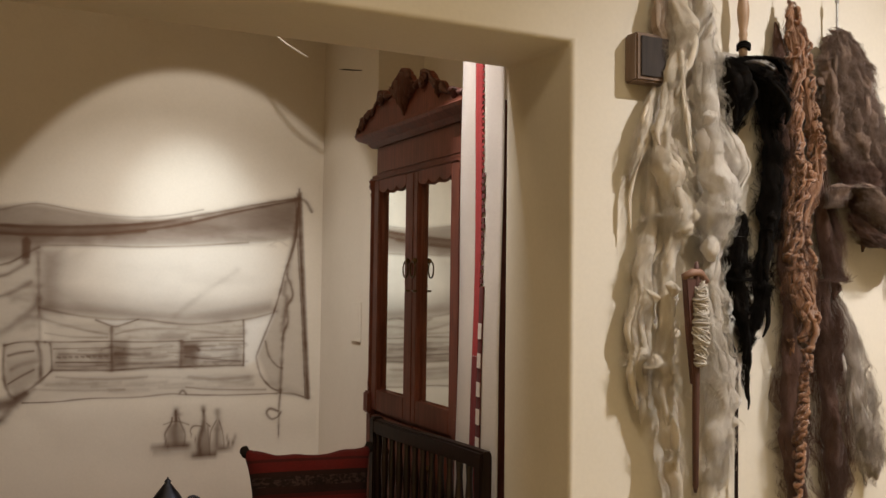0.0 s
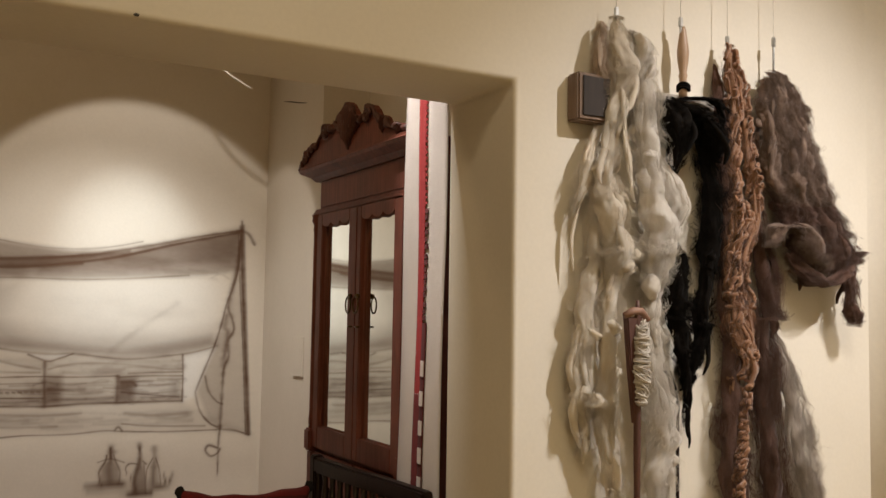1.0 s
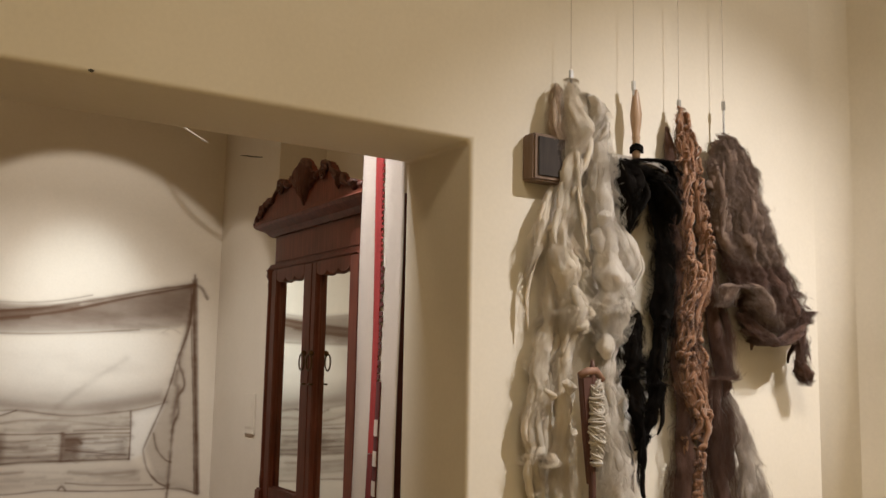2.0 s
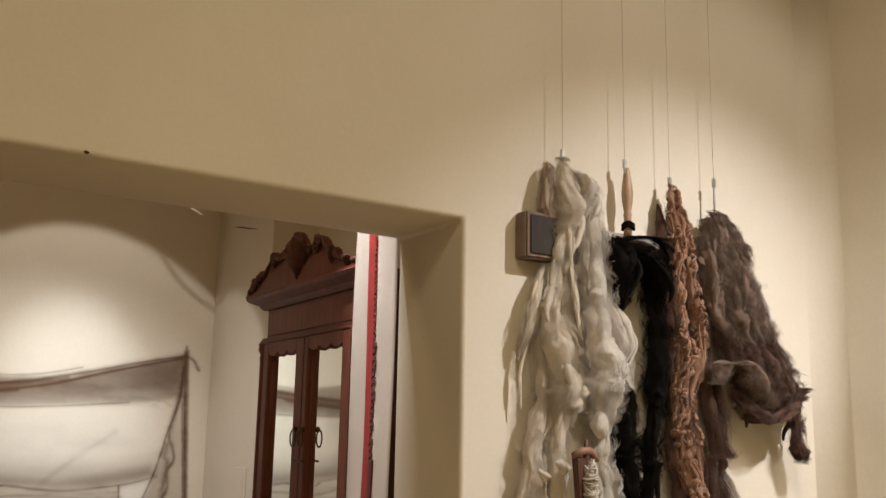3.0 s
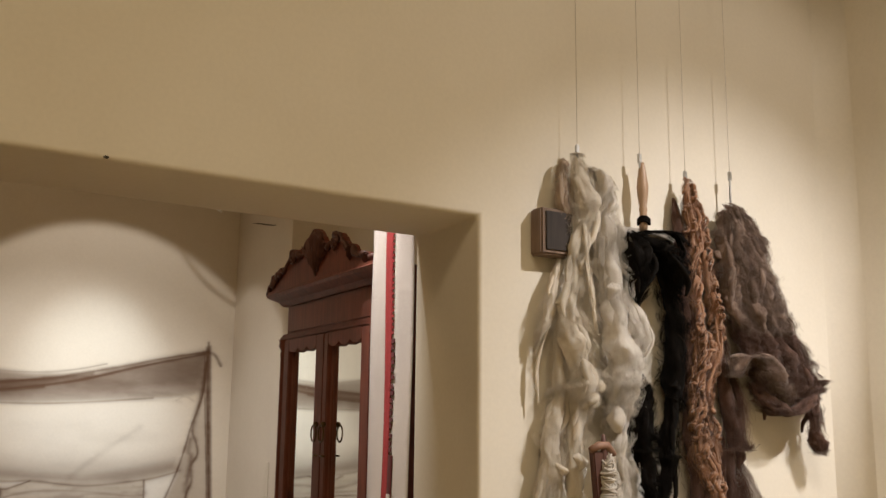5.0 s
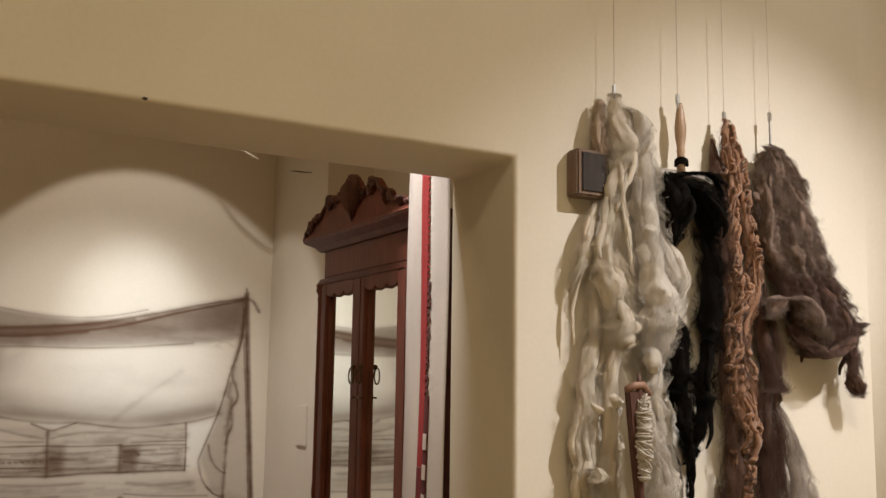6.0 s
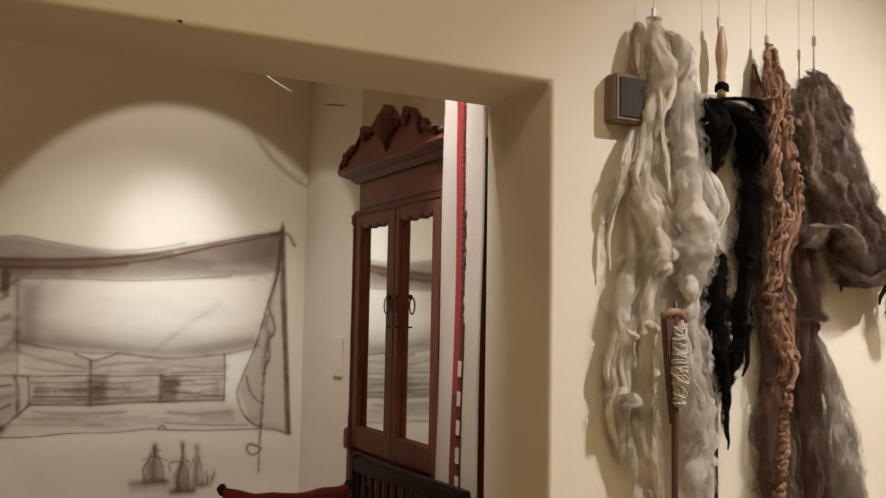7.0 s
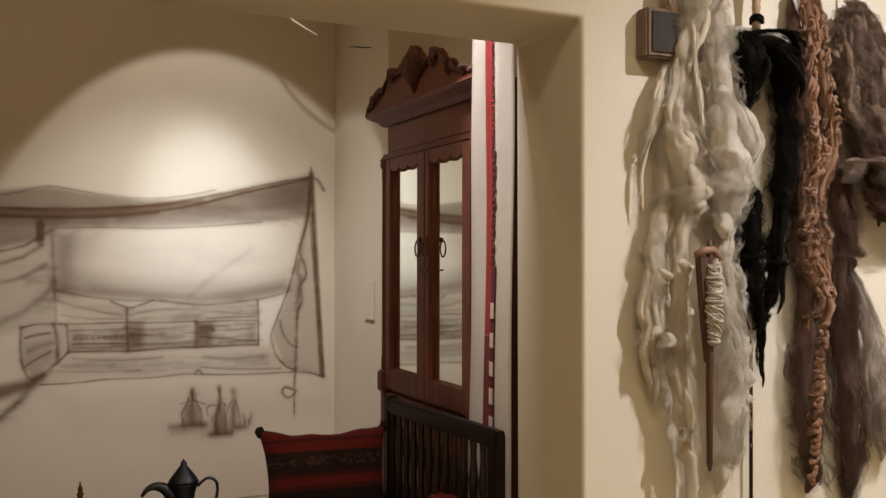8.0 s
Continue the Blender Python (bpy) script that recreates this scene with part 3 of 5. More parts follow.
stroke([(-0.587, 0.445), (-0.515, 0.461), (-0.441, 0.437)], 0.0048, 0.64)
stroke([(-0.629, 0.297), (-0.551, 0.302), (-0.452, 0.316)], 0.0152, 0.95)
stroke([(-0.52, 0.522), (-0.515, 0.465)], 0.0061, 0.95)
stroke([(-0.356, 0.535), (-0.351, 0.456), (-0.363, 0.389), (-0.378, 0.322), (-0.363, 0.257)], 0.0152, 0.80)
stroke([(-0.364, 0.423), (-0.411, 0.426), (-0.43, 0.393), (-0.399, 0.347)], 0.0055, 0.95)
stroke([(-0.333, 0.438), (-0.313, 0.42)], 0.0061, 0.80)
stroke([(-0.326, 0.421), (-0.318, 0.335), (-0.309, 0.25)], 0.0061, 0.56)
stroke([(-0.451, 0.262), (-0.349, 0.242), (-0.281, 0.244)], 0.0121, 0.80)
stroke([(-0.27, 0.511), (-0.265, 0.435), (-0.27, 0.367), (-0.269, 0.298)], 0.0182, 0.48)
stroke([(-0.31, 0.318), (-0.308, 0.386), (-0.276, 0.453)], 0.0048, 0.80)
stroke([(-0.224, 0.302), (-0.236, 0.382), (-0.259, 0.452)], 0.0048, 0.80)
stroke([(-0.303, 0.294), (-0.231, 0.282), (-0.179, 0.293)], 0.0121, 0.80)
stroke([(-0.208, 0.343), (-0.186, 0.293), (-0.159, 0.34)], 0.0091, 0.80)
for half, z0 in ((0.009, 1.598), (0.012, 1.553)):
    stroke([(-1.755, z0), (-1.50, z0), (-1.33, z0 - 0.003), (-1.12, z0 + 0.004), (-0.90, z0 + 0.018), (-0.72, z0 + 0.040)], half, 0.95)
stroke([(-0.90, 1.575), (-0.58, 1.626), (-0.41, 1.667), (-0.21, 1.723), (0.0, 1.775), (0.20, 1.822)], 0.007, 0.6)
wash([(-1.388, 1.515), (-1.365, 1.545), (-1.340, 1.510), (-1.345, 1.42), (-1.385, 1.41)], 0.5, 0.010)

verts = np.column_stack([gx.ravel(), np.full(gx.size, 3.446), gz.ravel()])
idx = np.arange(NX * NZ).reshape(NZ, NX)
quads = np.stack([idx[:-1, :-1], idx[:-1, 1:], idx[1:, 1:], idx[1:, :-1]], -1).reshape(-1, 4)
me = bpy.data.meshes.new("mural")
me.from_pydata(verts.tolist(), [], quads.tolist())
colours = me.attributes.new("paint", "FLOAT_COLOR", "POINT")
colours.data.foreach_set("color", np.column_stack([paint.reshape(-1, 3), np.ones(NX * NZ)]).ravel())
tagged(link("mural", me, painted), "charcoal mural of an open desert tent with cushions and coffee pots", "mural")

# ---- cabinet ----
cabinet = tagged(new("cabinet"), "tall carved red-brown wooden cabinet with two mirrored doors", "cabinet")
Y0, Y1 = 0.82, 1.80
bm = box((0.092, Y0, 0.10), (0.58, Y1, 1.98), 0.004)
part("body", bm, rosewood, cabinet)
part("plinth", box((0.05, Y0 - 0.01, FLOOR), (0.6, Y1 + 0.02, 0.12), 0.008), rosewood, cabinet)
prof = [(0.080, 1.945), (0.072, 1.955), (0.066, 1.968), (0.050, 1.980), (0.036, 1.992), (0.030, 2.006), (0.036, 2.012), (0.036, 2.022), (0.58, 2.022), (0.58, 1.945)]
bm = bmesh.new()
lo_ring, hi_ring = [], []
for x, z in prof:
    over = 0.092 - x if x < 0.2 else 0.0
    lo_ring.append(bm.verts.new((x, Y0 - min(over, 0.03), z)))
    hi_ring.append(bm.verts.new((x, Y1 + over * 2.3, z)))
n = len(prof)
for i in range(n):
    bm.faces.new((lo_ring[i], lo_ring[(i + 1) % n], hi_ring[(i + 1) % n], hi_ring[i]))
bm.faces.new(lo_ring[::-1]), bm.faces.new(hi_ring)
bmesh.ops.recalc_face_normals(bm, faces=bm.faces)
part("cornice", bm, rosewood, cabinet)
part("frieze", box((0.078, Y0 + 0.045, 1.814), (0.1, Y1 - 0.045, 1.935), 0.006), rosewood, cabinet)
bm = box((0.062, Y0, 1.785), (0.1, Y1 + 0.012, 1.80), 0.004)
add_box(bm, (0.07, Y0, 1.80), (0.1, Y1 + 0.008, 1.812), 0.003)
part("moulding", bm, rosewood, cabinet)


RIM = [(1.985, 2.026), (1.95, 2.050), (1.92, 2.088), (1.89, 2.096), (1.862, 2.078), (1.84, 2.112), (1.815, 2.128), (1.785, 2.112), (1.75, 2.126), (1.70, 2.172), (1.66, 2.192),
       (1.615, 2.176), (1.57, 2.156), (1.52, 2.180), (1.468, 2.226), (1.415, 2.247), (1.365, 2.216), (1.32, 2.176), (1.272, 2.150), (1.235, 2.174), (1.195, 2.194), (1.15, 2.180),
       (1.11, 2.146), (1.08, 2.114), (1.045, 2.124), (1.00, 2.084), (0.95, 2.068), (0.915, 2.072), (0.875, 2.056), (0.83, 2.046)]
rim = [(y, z + 0.006 * abs(math.sin(i * 1.05))) for i, (y, z) in enumerate(smoothed(RIM, 120))]
bm = bmesh.new()
add_slab(bm, rim + [(0.83, 2.018), (1.985, 2.018)], lambda u, v, d: (d, u, v), 0.058, 0.085)
crest = part("crest", bm, rosewood, cabinet, "scalloped carved wooden crest")
bm = bmesh.new()
edge = [(0.054 + 0.005 * math.sin(i * 0.9), y, z - 0.010) for i, (y, z) in enumerate(rim)]
add_tube(bm, edge, [0.011 + 0.004 * math.sin(i * 0.7) for i in range(len(edge))], 8)
part("carved_edge", bm, shaded_rosewood, crest, "knobbly carved edge", True)


def carved_leaf(y, z, lean, long_, wide, proud):
    """A ribbed leaf hanging tip down from its root, its ribs hollowed."""
    bm = bmesh.new()
    add_blob(bm, (0, 0, 0), (proud, wide, long_))
    bmesh.ops.subdivide_edges(bm, edges=bm.edges[:], cuts=1, use_grid_fill=True)
    for v in bm.verts:
        t = v.co.z / long_
        v.co.y *= 0.72 + 0.45 * t + 0.14 * math.sin(t * 11)
        v.co.x += 0.006 * math.cos(v.co.y / wide * 10) - 0.012 * max(0, t) ** 2
    bmesh.ops.transform(bm, matrix=pose(0.054, y, z, -lean), verts=bm.verts)
    return bm


def scroll(y, z, r, turn):
    """A curled carved volute."""
    q = np.linspace(0, 4.2 * math.pi, 40)
    k = r * (1 - q / q[-1] * 0.85)
    return add_tube(bmesh.new(), [(0.050 - 0.010 * i / 40, y + turn * a * math.cos(w), z + a * math.sin(w)) for i, (a, w) in enumerate(zip(k, q))], [0.008 * (1 - 0.5 * i / 40) for i in range(40)], 8)


for y, z, lean, long_, wide, proud in [(1.405, 2.135, 0, 0.100, 0.040, 0.024), (1.452, 2.135, 22, 0.080, 0.026, 0.018), (1.358, 2.125, -22, 0.080, 0.026, 0.018), (1.50, 2.150, 48, 0.050, 0.020, 0.013),
                                       (1.31, 2.130, -48, 0.050, 0.020, 0.013), (1.045, 2.090, -25, 0.036, 0.020, 0.014), (0.90, 2.045, -40, 0.026, 0.018, 0.012)]:
    part("carved_leaf", carved_leaf(y, z, lean, long_, wide, proud), shaded_rosewood, crest, smooth=True)
for y, z, r, turn in ((1.655, 2.150, 0.032, 1), (1.195, 2.150, 0.034, -1), (1.815, 2.100, 0.020, 1), (1.90, 2.062, 0.026, 1)):
    part("volute", scroll(y, z, r, turn), shaded_rosewood, crest, smooth=True)


def turned_column(y, r=0.020):
    bm = bmesh.new()
    add_lathe(bm, [(r * 0.9, 0.80), (r, 0.84), (r * 0.86, 0.88), (r * 0.86, 1.70), (r, 1.72), (r * 0.8, 1.735), (r * 1.35, 1.755), (r * 1.2, 1.775), (r * 1.5, 1.785)], (0.075, y, 0), 16)
    return bm


for y in (Y1 - 0.018, Y0 + 0.02):
    col = part("column", turned_column(y), rosewood, cabinet, smooth=True)
    part("column_base", box((0.045, y - 0.034, 0.70), (0.1, y + 0.034, 0.80), 0.008), rosewood, col)
    part("column_foot", box((0.06, y - 0.026, 0.122), (0.1, y + 0.026, 0.70), 0.006), rosewood, col)


def door_frame(y0, y1, g0, g1):
    """Stiles and rails round an opening whose top is scalloped."""
    bm = bmesh.new()
    P = lambda u, v, d: (d, u, v)
    add_box(bm, (0.062, y0, 0.72), (0.092, g0, 1.782), 0.004)
    add_box(bm, (0.062, g1, 0.72), (0.092, y1, 1.782), 0.004)
    add_box(bm, (0.0625, g0, 0.72), (0.0915, g1, 0.815), 0.003)
    low = [(g0 + (g1 - g0) * k / 42, 1.722 + 0.018 * (1 - abs(math.sin(3 * math.pi * k / 42)) ** 0.6)) for k in range(43)]
    add_slab(bm, [(g1, 1.782), (g0, 1.782)] + low, P, 0.0625, 0.0915)
    return bm


for y0, y1, g0, g1, ring_y in ((1.302, 1.755, 1.385, 1.695, 1.338), (0.865, 1.298, 0.942, 1.256, 1.262)):
    door = part("door", door_frame(y0, y1, g0, g1), rosewood, cabinet)
    part("mirror", box((0.0885, g0, 0.815), (0.0915, g1, 1.745)), mirror_glass, door, "old mirror glass")
    bm = bmesh.new()
    for a, c in (((g0, 0.815), (g0, 1.72)), ((g1, 0.815), (g1, 1.72)), ((g0, 0.815), (g1, 0.815))):
        add_tube(bm, [(0.086, *a), (0.086, *c)], 0.004, 8)
    part("bead", bm, rosewood, door, smooth=True)
    bm = bmesh.new()
    add_tube(bm, [(0.046, ring_y + 0.026 * math.sin(q), 1.365 + 0.034 * math.cos(q)) for q in np.linspace(0, 2 * math.pi, 25)], 0.0035, 8)
    add_blob(bm, (0.055, ring_y, 1.402), (0.012, 0.010, 0.012))
    part("ring_pull", bm, brass, door, "dark brass ring pull", True)
    bm = bmesh.new()
    add_tube(bm, [(0.056, ring_y - 0.02, 1.275), (0.05, ring_y, 1.275), (0.056, ring_y + 0.02, 1.275)], 0.004, 8)
    part("escutcheon", bm, brass, door, smooth=True)
for y0, y1 in ((0.87, 1.295), (1.305, 1.75)):
    d = part("drawer", box((0.062, y0, 0.42), (0.092, y1, 0.70), 0.008), rosewood, cabinet)
    part("knob", add_blob(bmesh.new(), (0.045, (y0 + y1) / 2, 0.56), (0.018, 0.018, 0.018)), brass, d, smooth=True)

# ---- hanging textile ----
textile = tagged(new("woven_hanging"), "long white woven hanging with a red patterned band", "textile")


def drape(y0, y1, z0, z1, out=0.0, ny=14, nz=60, thick=0.004):
    """A hanging strip of cloth with soft vertical folds."""
    bm = bmesh.new()
    grid = []
    for side in (0, 1):
        layer = []
        for i in range(nz + 1):
            z = z0 + (z1 - z0) * i / nz
            lean = 0.012 * (2.1 - z)
            row = []
            for j in range(ny + 1):
                y = y0 + (y1 - y0) * j / ny + lean + 0.004 * math.sin(z * 3.1)
                x = 0.018 + 0.006 * math.sin(y * 40 + z * 0.8) + 0.003 * math.sin(z * 5 + y * 11) - out + side * thick
                row.append(bm.verts.new((x, y, z)))
            layer.append(row)
        grid.append(layer)
    for s, layer in enumerate(grid):
        for i in range(nz):
            for j in range(ny):
                q = (layer[i][j], layer[i][j + 1], layer[i + 1][j + 1], layer[i + 1][j])
                bm.faces.new(q if s == 0 else q[::-1])
    for i in range(nz):
        for j in (0, ny):
            bm.faces.new((grid[0][i][j], grid[0][i + 1][j], grid[1][i + 1][j], grid[1][i][j]))
    bmesh.ops.recalc_face_normals(bm, faces=bm.faces)
    return bm


part("cloth", drape(0.462, 0.775, 0.35, 2.95), white_weave, textile, smooth=True)
part("red_band", drape(0.598, 0.650, 1.05, 2.95, 0.005, 4, 45, 0.003), red_weave, textile, "red woven band", smooth=True)
part("red_band", drape(0.598, 0.650, 0.35, 1.048, 0.005, 4, 17, 0.003), dull_red_weave, textile, "duller red woven band", smooth=True)
part("maroon_band", drape(0.553, 0.5975, 0.35, 1.30, 0.005, 4, 30, 0.003), maroon_weave, textile, "dark maroon band", smooth=True)
z = 0.42
rng = np.random.default_rng(3)
while z < 1.22:
    h = 0.052 + rng.uniform(-0.006, 0.006)
    part("woven_block", drape(0.556, 0.588, z, z + h, 0.0085, 3, 3, 0.003), white_weave, textile)
    z += h + 0.048 + rng.uniform(-0.006, 0.01)
z = 1.31
while z < 1.72:
    part("woven_tooth", drape(0.562 + rng.uniform(0, 0.012), 0.5975, z, z + 0.016, 0.005, 3, 2, 0.003), maroon_weave, textile)
    z += rng.choice([0.022, 0.026, 0.034])
while z < 2.85:
    part("woven_tooth", drape(0.578, 0.5975, z, z + 0.009, 0.005, 2, 2, 0.003), red_weave, textile)
    z += 0.020
bm = add_tube(bmesh.new(), [(0.024, 0.43, 2.955), (0.024, 0.80, 2.955)], 0.012, 10)
part("hanging_rod", bm, ebony, textile, smooth=True)

# ---- bench, cushions, low table and pots ----
bench = tagged(new("bench"), "dark polished wooden bench with a slatted back", "bench")
B0, B1 = 0.42, 1.44
bm = bmesh.new()
arch = [(B0 + (B1 - B0) * k / 14, 0.738 + 0.010 * math.cos(math.pi * k / 14)) for k in range(15)]
add_slab(bm, arch + [(y, z - 0.062) for y, z in arch[::-1]], lambda u, v, d: (d, u, v), -0.068, -0.026)
bmesh.ops.bevel(bm, geom=[e for e in bm.edges if abs(e.verts[0].co.x - e.verts[1].co.x) < 0.001], offset=0.008, segments=2, affect="EDGES")
part("top_rail", bm, ebony, bench)
part("bottom_rail", box((-0.065, B0, 0.26), (-0.03, B1, 0.30), 0.006), ebony, bench)
n = 13
for k in range(n):
    y = B0 + 0.05 + (B1 - B0 - 0.1) * k / (n - 1)
    bm = add_lathe(bmesh.new(), [(0.012, 0.29), (0.016, 0.36), (0.011, 0.44), (0.017, 0.54), (0.011, 0.63), (0.014, 0.68), (0.011, 0.715)], (-0.046, y, 0), 10)
    part("slat", bm, lacquer, bench, smooth=True)
part("seat", box((-0.66, B0, 0.16), (-0.02, B1, 0.20), 0.01), ebony, bench)
for y in (B0 + 0.03, B1 - 0.03):
    for x in (-0.62, -0.046):
        top = 0.735 if x > -0.1 else 0.30
        part("leg", box((x - 0.024, y - 0.024, FLOOR), (x + 0.024, y + 0.024, top), 0.006), ebony, bench)
    part("arm", box((-0.65, y - 0.03, 0.295), (-0.07, y + 0.03, 0.325), 0.010), ebony, bench)


def pillow(w, d, h, pinch=0.12):
    """A stuffed cushion, upright, with drawn-out corners."""
    bm = bmesh.new()
    nu, nv = 28, 20
    sheets = []
    for s in (-1, 1):
        sheet = []
        for j in range(nv + 1):
            row = []
            for i in range(nu + 1):
                u, v = 2 * i / nu - 1, 2 * j / nv - 1
                fat = ((1 - u ** 4) * (1 - v ** 4)) ** 0.55
                x = u * (1 - pinch * (1 - v * v) * abs(u) ** 3) * w / 2
                z = v * (1 - pinch * (1 - u * u) * abs(v) ** 3) * h / 2
                y = s * d / 2 * fat * (1 + 0.10 * noise.noise(Vector((u * 2.2, s, v * 2.2))))
                row.append(bm.verts.new((x, y, z + 0.012 * noise.noise(Vector((u * 3, 5, v))))))
            sheet.append(row)
        sheets.append(sheet)
    for s, sheet in enumerate(sheets):
        for j in range(nv):
            for i in range(nu):
                q = (sheet[j][i], sheet[j][i + 1], sheet[j + 1][i + 1], sheet[j + 1][i])
                bm.faces.new(q if s == 0 else q[::-1])
    bmesh.ops.remove_doubles(bm, verts=bm.verts, dist=0.0015)
    return bm


def cushion(m, w, h, label):
    ob = part("cushion", pillow(w, 0.17, h, 0.16), cushion_weave, None, "", True)
    ob.matrix_world = m
    tagged(ob, label, "cushion", "cushions on the bench")
    for sx in (-1, 1):
        bm = add_blob(bmesh.new(), (sx * (w / 2 - 0.014), 0, h / 2 - 0.016), (0.020, 0.010, 0.022), 0.3)
        part("corner", bm, black_cloth, ob, "dark pinched corner", True)
    return ob


cushion(pose(-0.378, 1.27, 0.418, -14, 2.0, 3), 0.56, 0.47, "red woven cushion with black bands leaning on the bench arm")
cushion(pose(-0.155, 0.55, 0.350, -12, -3, 88), 0.24, 0.34, "red woven cushion with black bands against the bench back")

table = tagged(new("low_table"), "low dark wooden table under the coffee pots", "table")
part("tabletop", box((-1.55, 0.75, 0.29), (-0.72, 1.25, 0.33), 0.01), ebony, table)
for x in (-1.50, -0.77):
    for y in (0.80, 1.20):
        part("leg", box((x - 0.025, y - 0.025, FLOOR), (x + 0.025, y + 0.025, 0.29), 0.004), ebony, table)


def coffee_pot(x, y, z, k, label, metal):
    pot = tagged(new("coffee_pot"), label, "coffee pot", "coffee pots on the low table")
    pot.location = (x, y, z)
    prof = [(0.060, 0), (0.066, 0.01), (0.078, 0.05), (0.074, 0.09), (0.052, 0.13), (0.038, 0.165), (0.040, 0.185), (0.050, 0.215), (0.053, 0.225)]
    part("body", add_lathe(bmesh.new(), [(r * k, h * k) for r, h in prof], (0, 0, 0), 28), metal, pot, smooth=True)
    lid = [(0.055, 0.225), (0.050, 0.235), (0.040, 0.250), (0.026, 0.268), (0.015, 0.282), (0.010, 0.288), (0.012, 0.295), (0.005, 0.302), (0.001, 0.310)]
    part("lid", add_lathe(bmesh.new(), [(r * k, h * k) for r, h in lid], (0, 0, 0), 28), metal, pot, smooth=True)
    beak = smoothed([(-0.030, 0, 0.165), (-0.062, 0, 0.205), (-0.095, 0, 0.219), (-0.125, 0, 0.212), (-0.146, 0, 0.186)], 12) * k
    part("spout", add_tube(bmesh.new(), beak.tolist(), [0.026 * k * (1 - 0.8 * i / 11) for i in range(12)], 10), metal, pot, smooth=True)
    loop = smoothed([(0.050, 0, 0.205), (0.085, 0, 0.232), (0.118, 0, 0.215), (0.120, 0, 0.165), (0.095, 0, 0.11), (0.070, 0, 0.075)], 18) * k
    part("handle", add_tube(bmesh.new(), loop.tolist(), 0.0055 * k, 8), metal, pot, smooth=True)
    return pot


coffee_pot(-0.985, 1.0, 0.33, 0.96, "dark pewter coffee pot with a beak spout and loop handle", pewter)
ewer = tagged(new("ewer"), "slender dark brass ewer with a tall finial", "ewer")
ewer.location = (-1.322, 1.0, 0.33)
part("body", add_lathe(bmesh.new(), [(0.03, 0), (0.045, 0.03), (0.048, 0.07), (0.03, 0.12), (0.018, 0.16), (0.020, 0.18)], (0, 0, 0), 24), brass, ewer, smooth=True)
part("finial", add_lathe(bmesh.new(), [(0.020, 0.18), (0.012, 0.19), (0.008, 0.20), (0.012, 0.208), (0.006, 0.218), (0.009, 0.226), (0.004, 0.236), (0.001, 0.252)], (0, 0, 0), 16), brass, ewer, smooth=True)

# ---- small fittings of the far walls ----
plate = tagged(part("switch_plate", box((0.370, 2.72, 0.965), (0.379, 2.87, 1.19), 0.002), plaster), "cream wall panel beside the cabinet", "panel")
part("rocker", box((0.3685, 2.745, 1.0), (0.370, 2.845, 1.155), 0.0005), plaster, plate)
# Pale strand added for a bright streak; its shadow draws the lamp pool's edge.
strand_path = smoothed([(-0.274, 2.771, 3.895), (-0.274, 2.771, 3.2), (-0.234, 2.771, 2.828), (-0.164, 2.771, 2.708), (-0.12, 2.77, 2.669), (-0.058, 2.766, 2.629), (0.048, 2.77, 2.58)], 40)
tagged(part("pale_strand", add_tube(bmesh.new(), strand_path.tolist(), 0.0055, 8), white_plastic, smooth=True), "pale loose strand hanging from the ceiling", "cable")
crack = [(0.379, 3.184, 2.628), (0.379, 3.06, 2.604), (0.379, 2.93, 2.574), (0.379, 2.788, 2.546)]
tagged(part("wall_crack", add_tube(bmesh.new(), crack, [0.001, 0.004, 0.004, 0.002], 5), dark_dot), "short dark crack in the upper plaster", "crack", kind="structure")

# ---- wool on the wall ----
LOCKS = {}
LOCKS["w1"] = [(0.297, 2.265, 0.013), (0.287, 2.194, 0.02), (0.282, 2.11, 0.023), (0.305, 2.048, 0.023)]
LOCKS["w2"] = [(0.342, 2.279, 0.017), (0.345, 2.194, 0.033), (0.358, 2.101, 0.043), (0.334, 2.006, 0.033), (0.317, 1.894, 0.03), (0.287, 1.766, 0.04), (0.304, 1.645, 0.053), (0.325, 1.533, 0.047), (0.319, 1.522, 0.047), (0.316, 1.409, 0.037), (0.304, 1.219, 0.037), (0.288, 1.013, 0.037), (0.315, 0.875, 0.037), (0.342, 0.719, 0.03), (0.352, 0.598, 0.023), (0.342, 0.463, 0.013)]
LOCKS["w3"] = [(0.31, 1.84, 0.017), (0.275, 1.678, 0.023), (0.274, 1.523, 0.033), (0.238, 1.424, 0.033), (0.231, 1.287, 0.037), (0.223, 1.168, 0.033), (0.211, 1.092, 0.033), (0.233, 0.998, 0.023), (0.242, 0.896, 0.017)]
LOCKS["w4"] = [(0.384, 2.247, 0.02), (0.436, 2.212, 0.03), (0.449, 2.114, 0.04), (0.456, 1.964, 0.047), (0.463, 1.817, 0.053), (0.47, 1.69, 0.063), (0.482, 1.584, 0.067), (0.484, 1.469, 0.053), (0.485, 1.431, 0.037), (0.477, 1.324, 0.037), (0.487, 1.183, 0.043), (0.506, 1.023, 0.057), (0.502, 0.882, 0.053), (0.489, 0.743, 0.043), (0.474, 0.587, 0.027)]
LOCKS["w5"] = [(0.509, 1.858, 0.02), (0.556, 1.769, 0.03), (0.578, 1.688, 0.033), (0.54, 1.613, 0.023)]
LOCKS["w6"] = [(0.335, 2.052, 0.02), (0.338, 1.951, 0.017), (0.355, 1.844, 0.013), (0.377, 1.702, 0.013)]
LOCKS["b0"] = [(0.513, 2.012, 0.02), (0.601, 2.046, 0.027), (0.717, 2.056, 0.027), (0.782, 2.03, 0.023)]
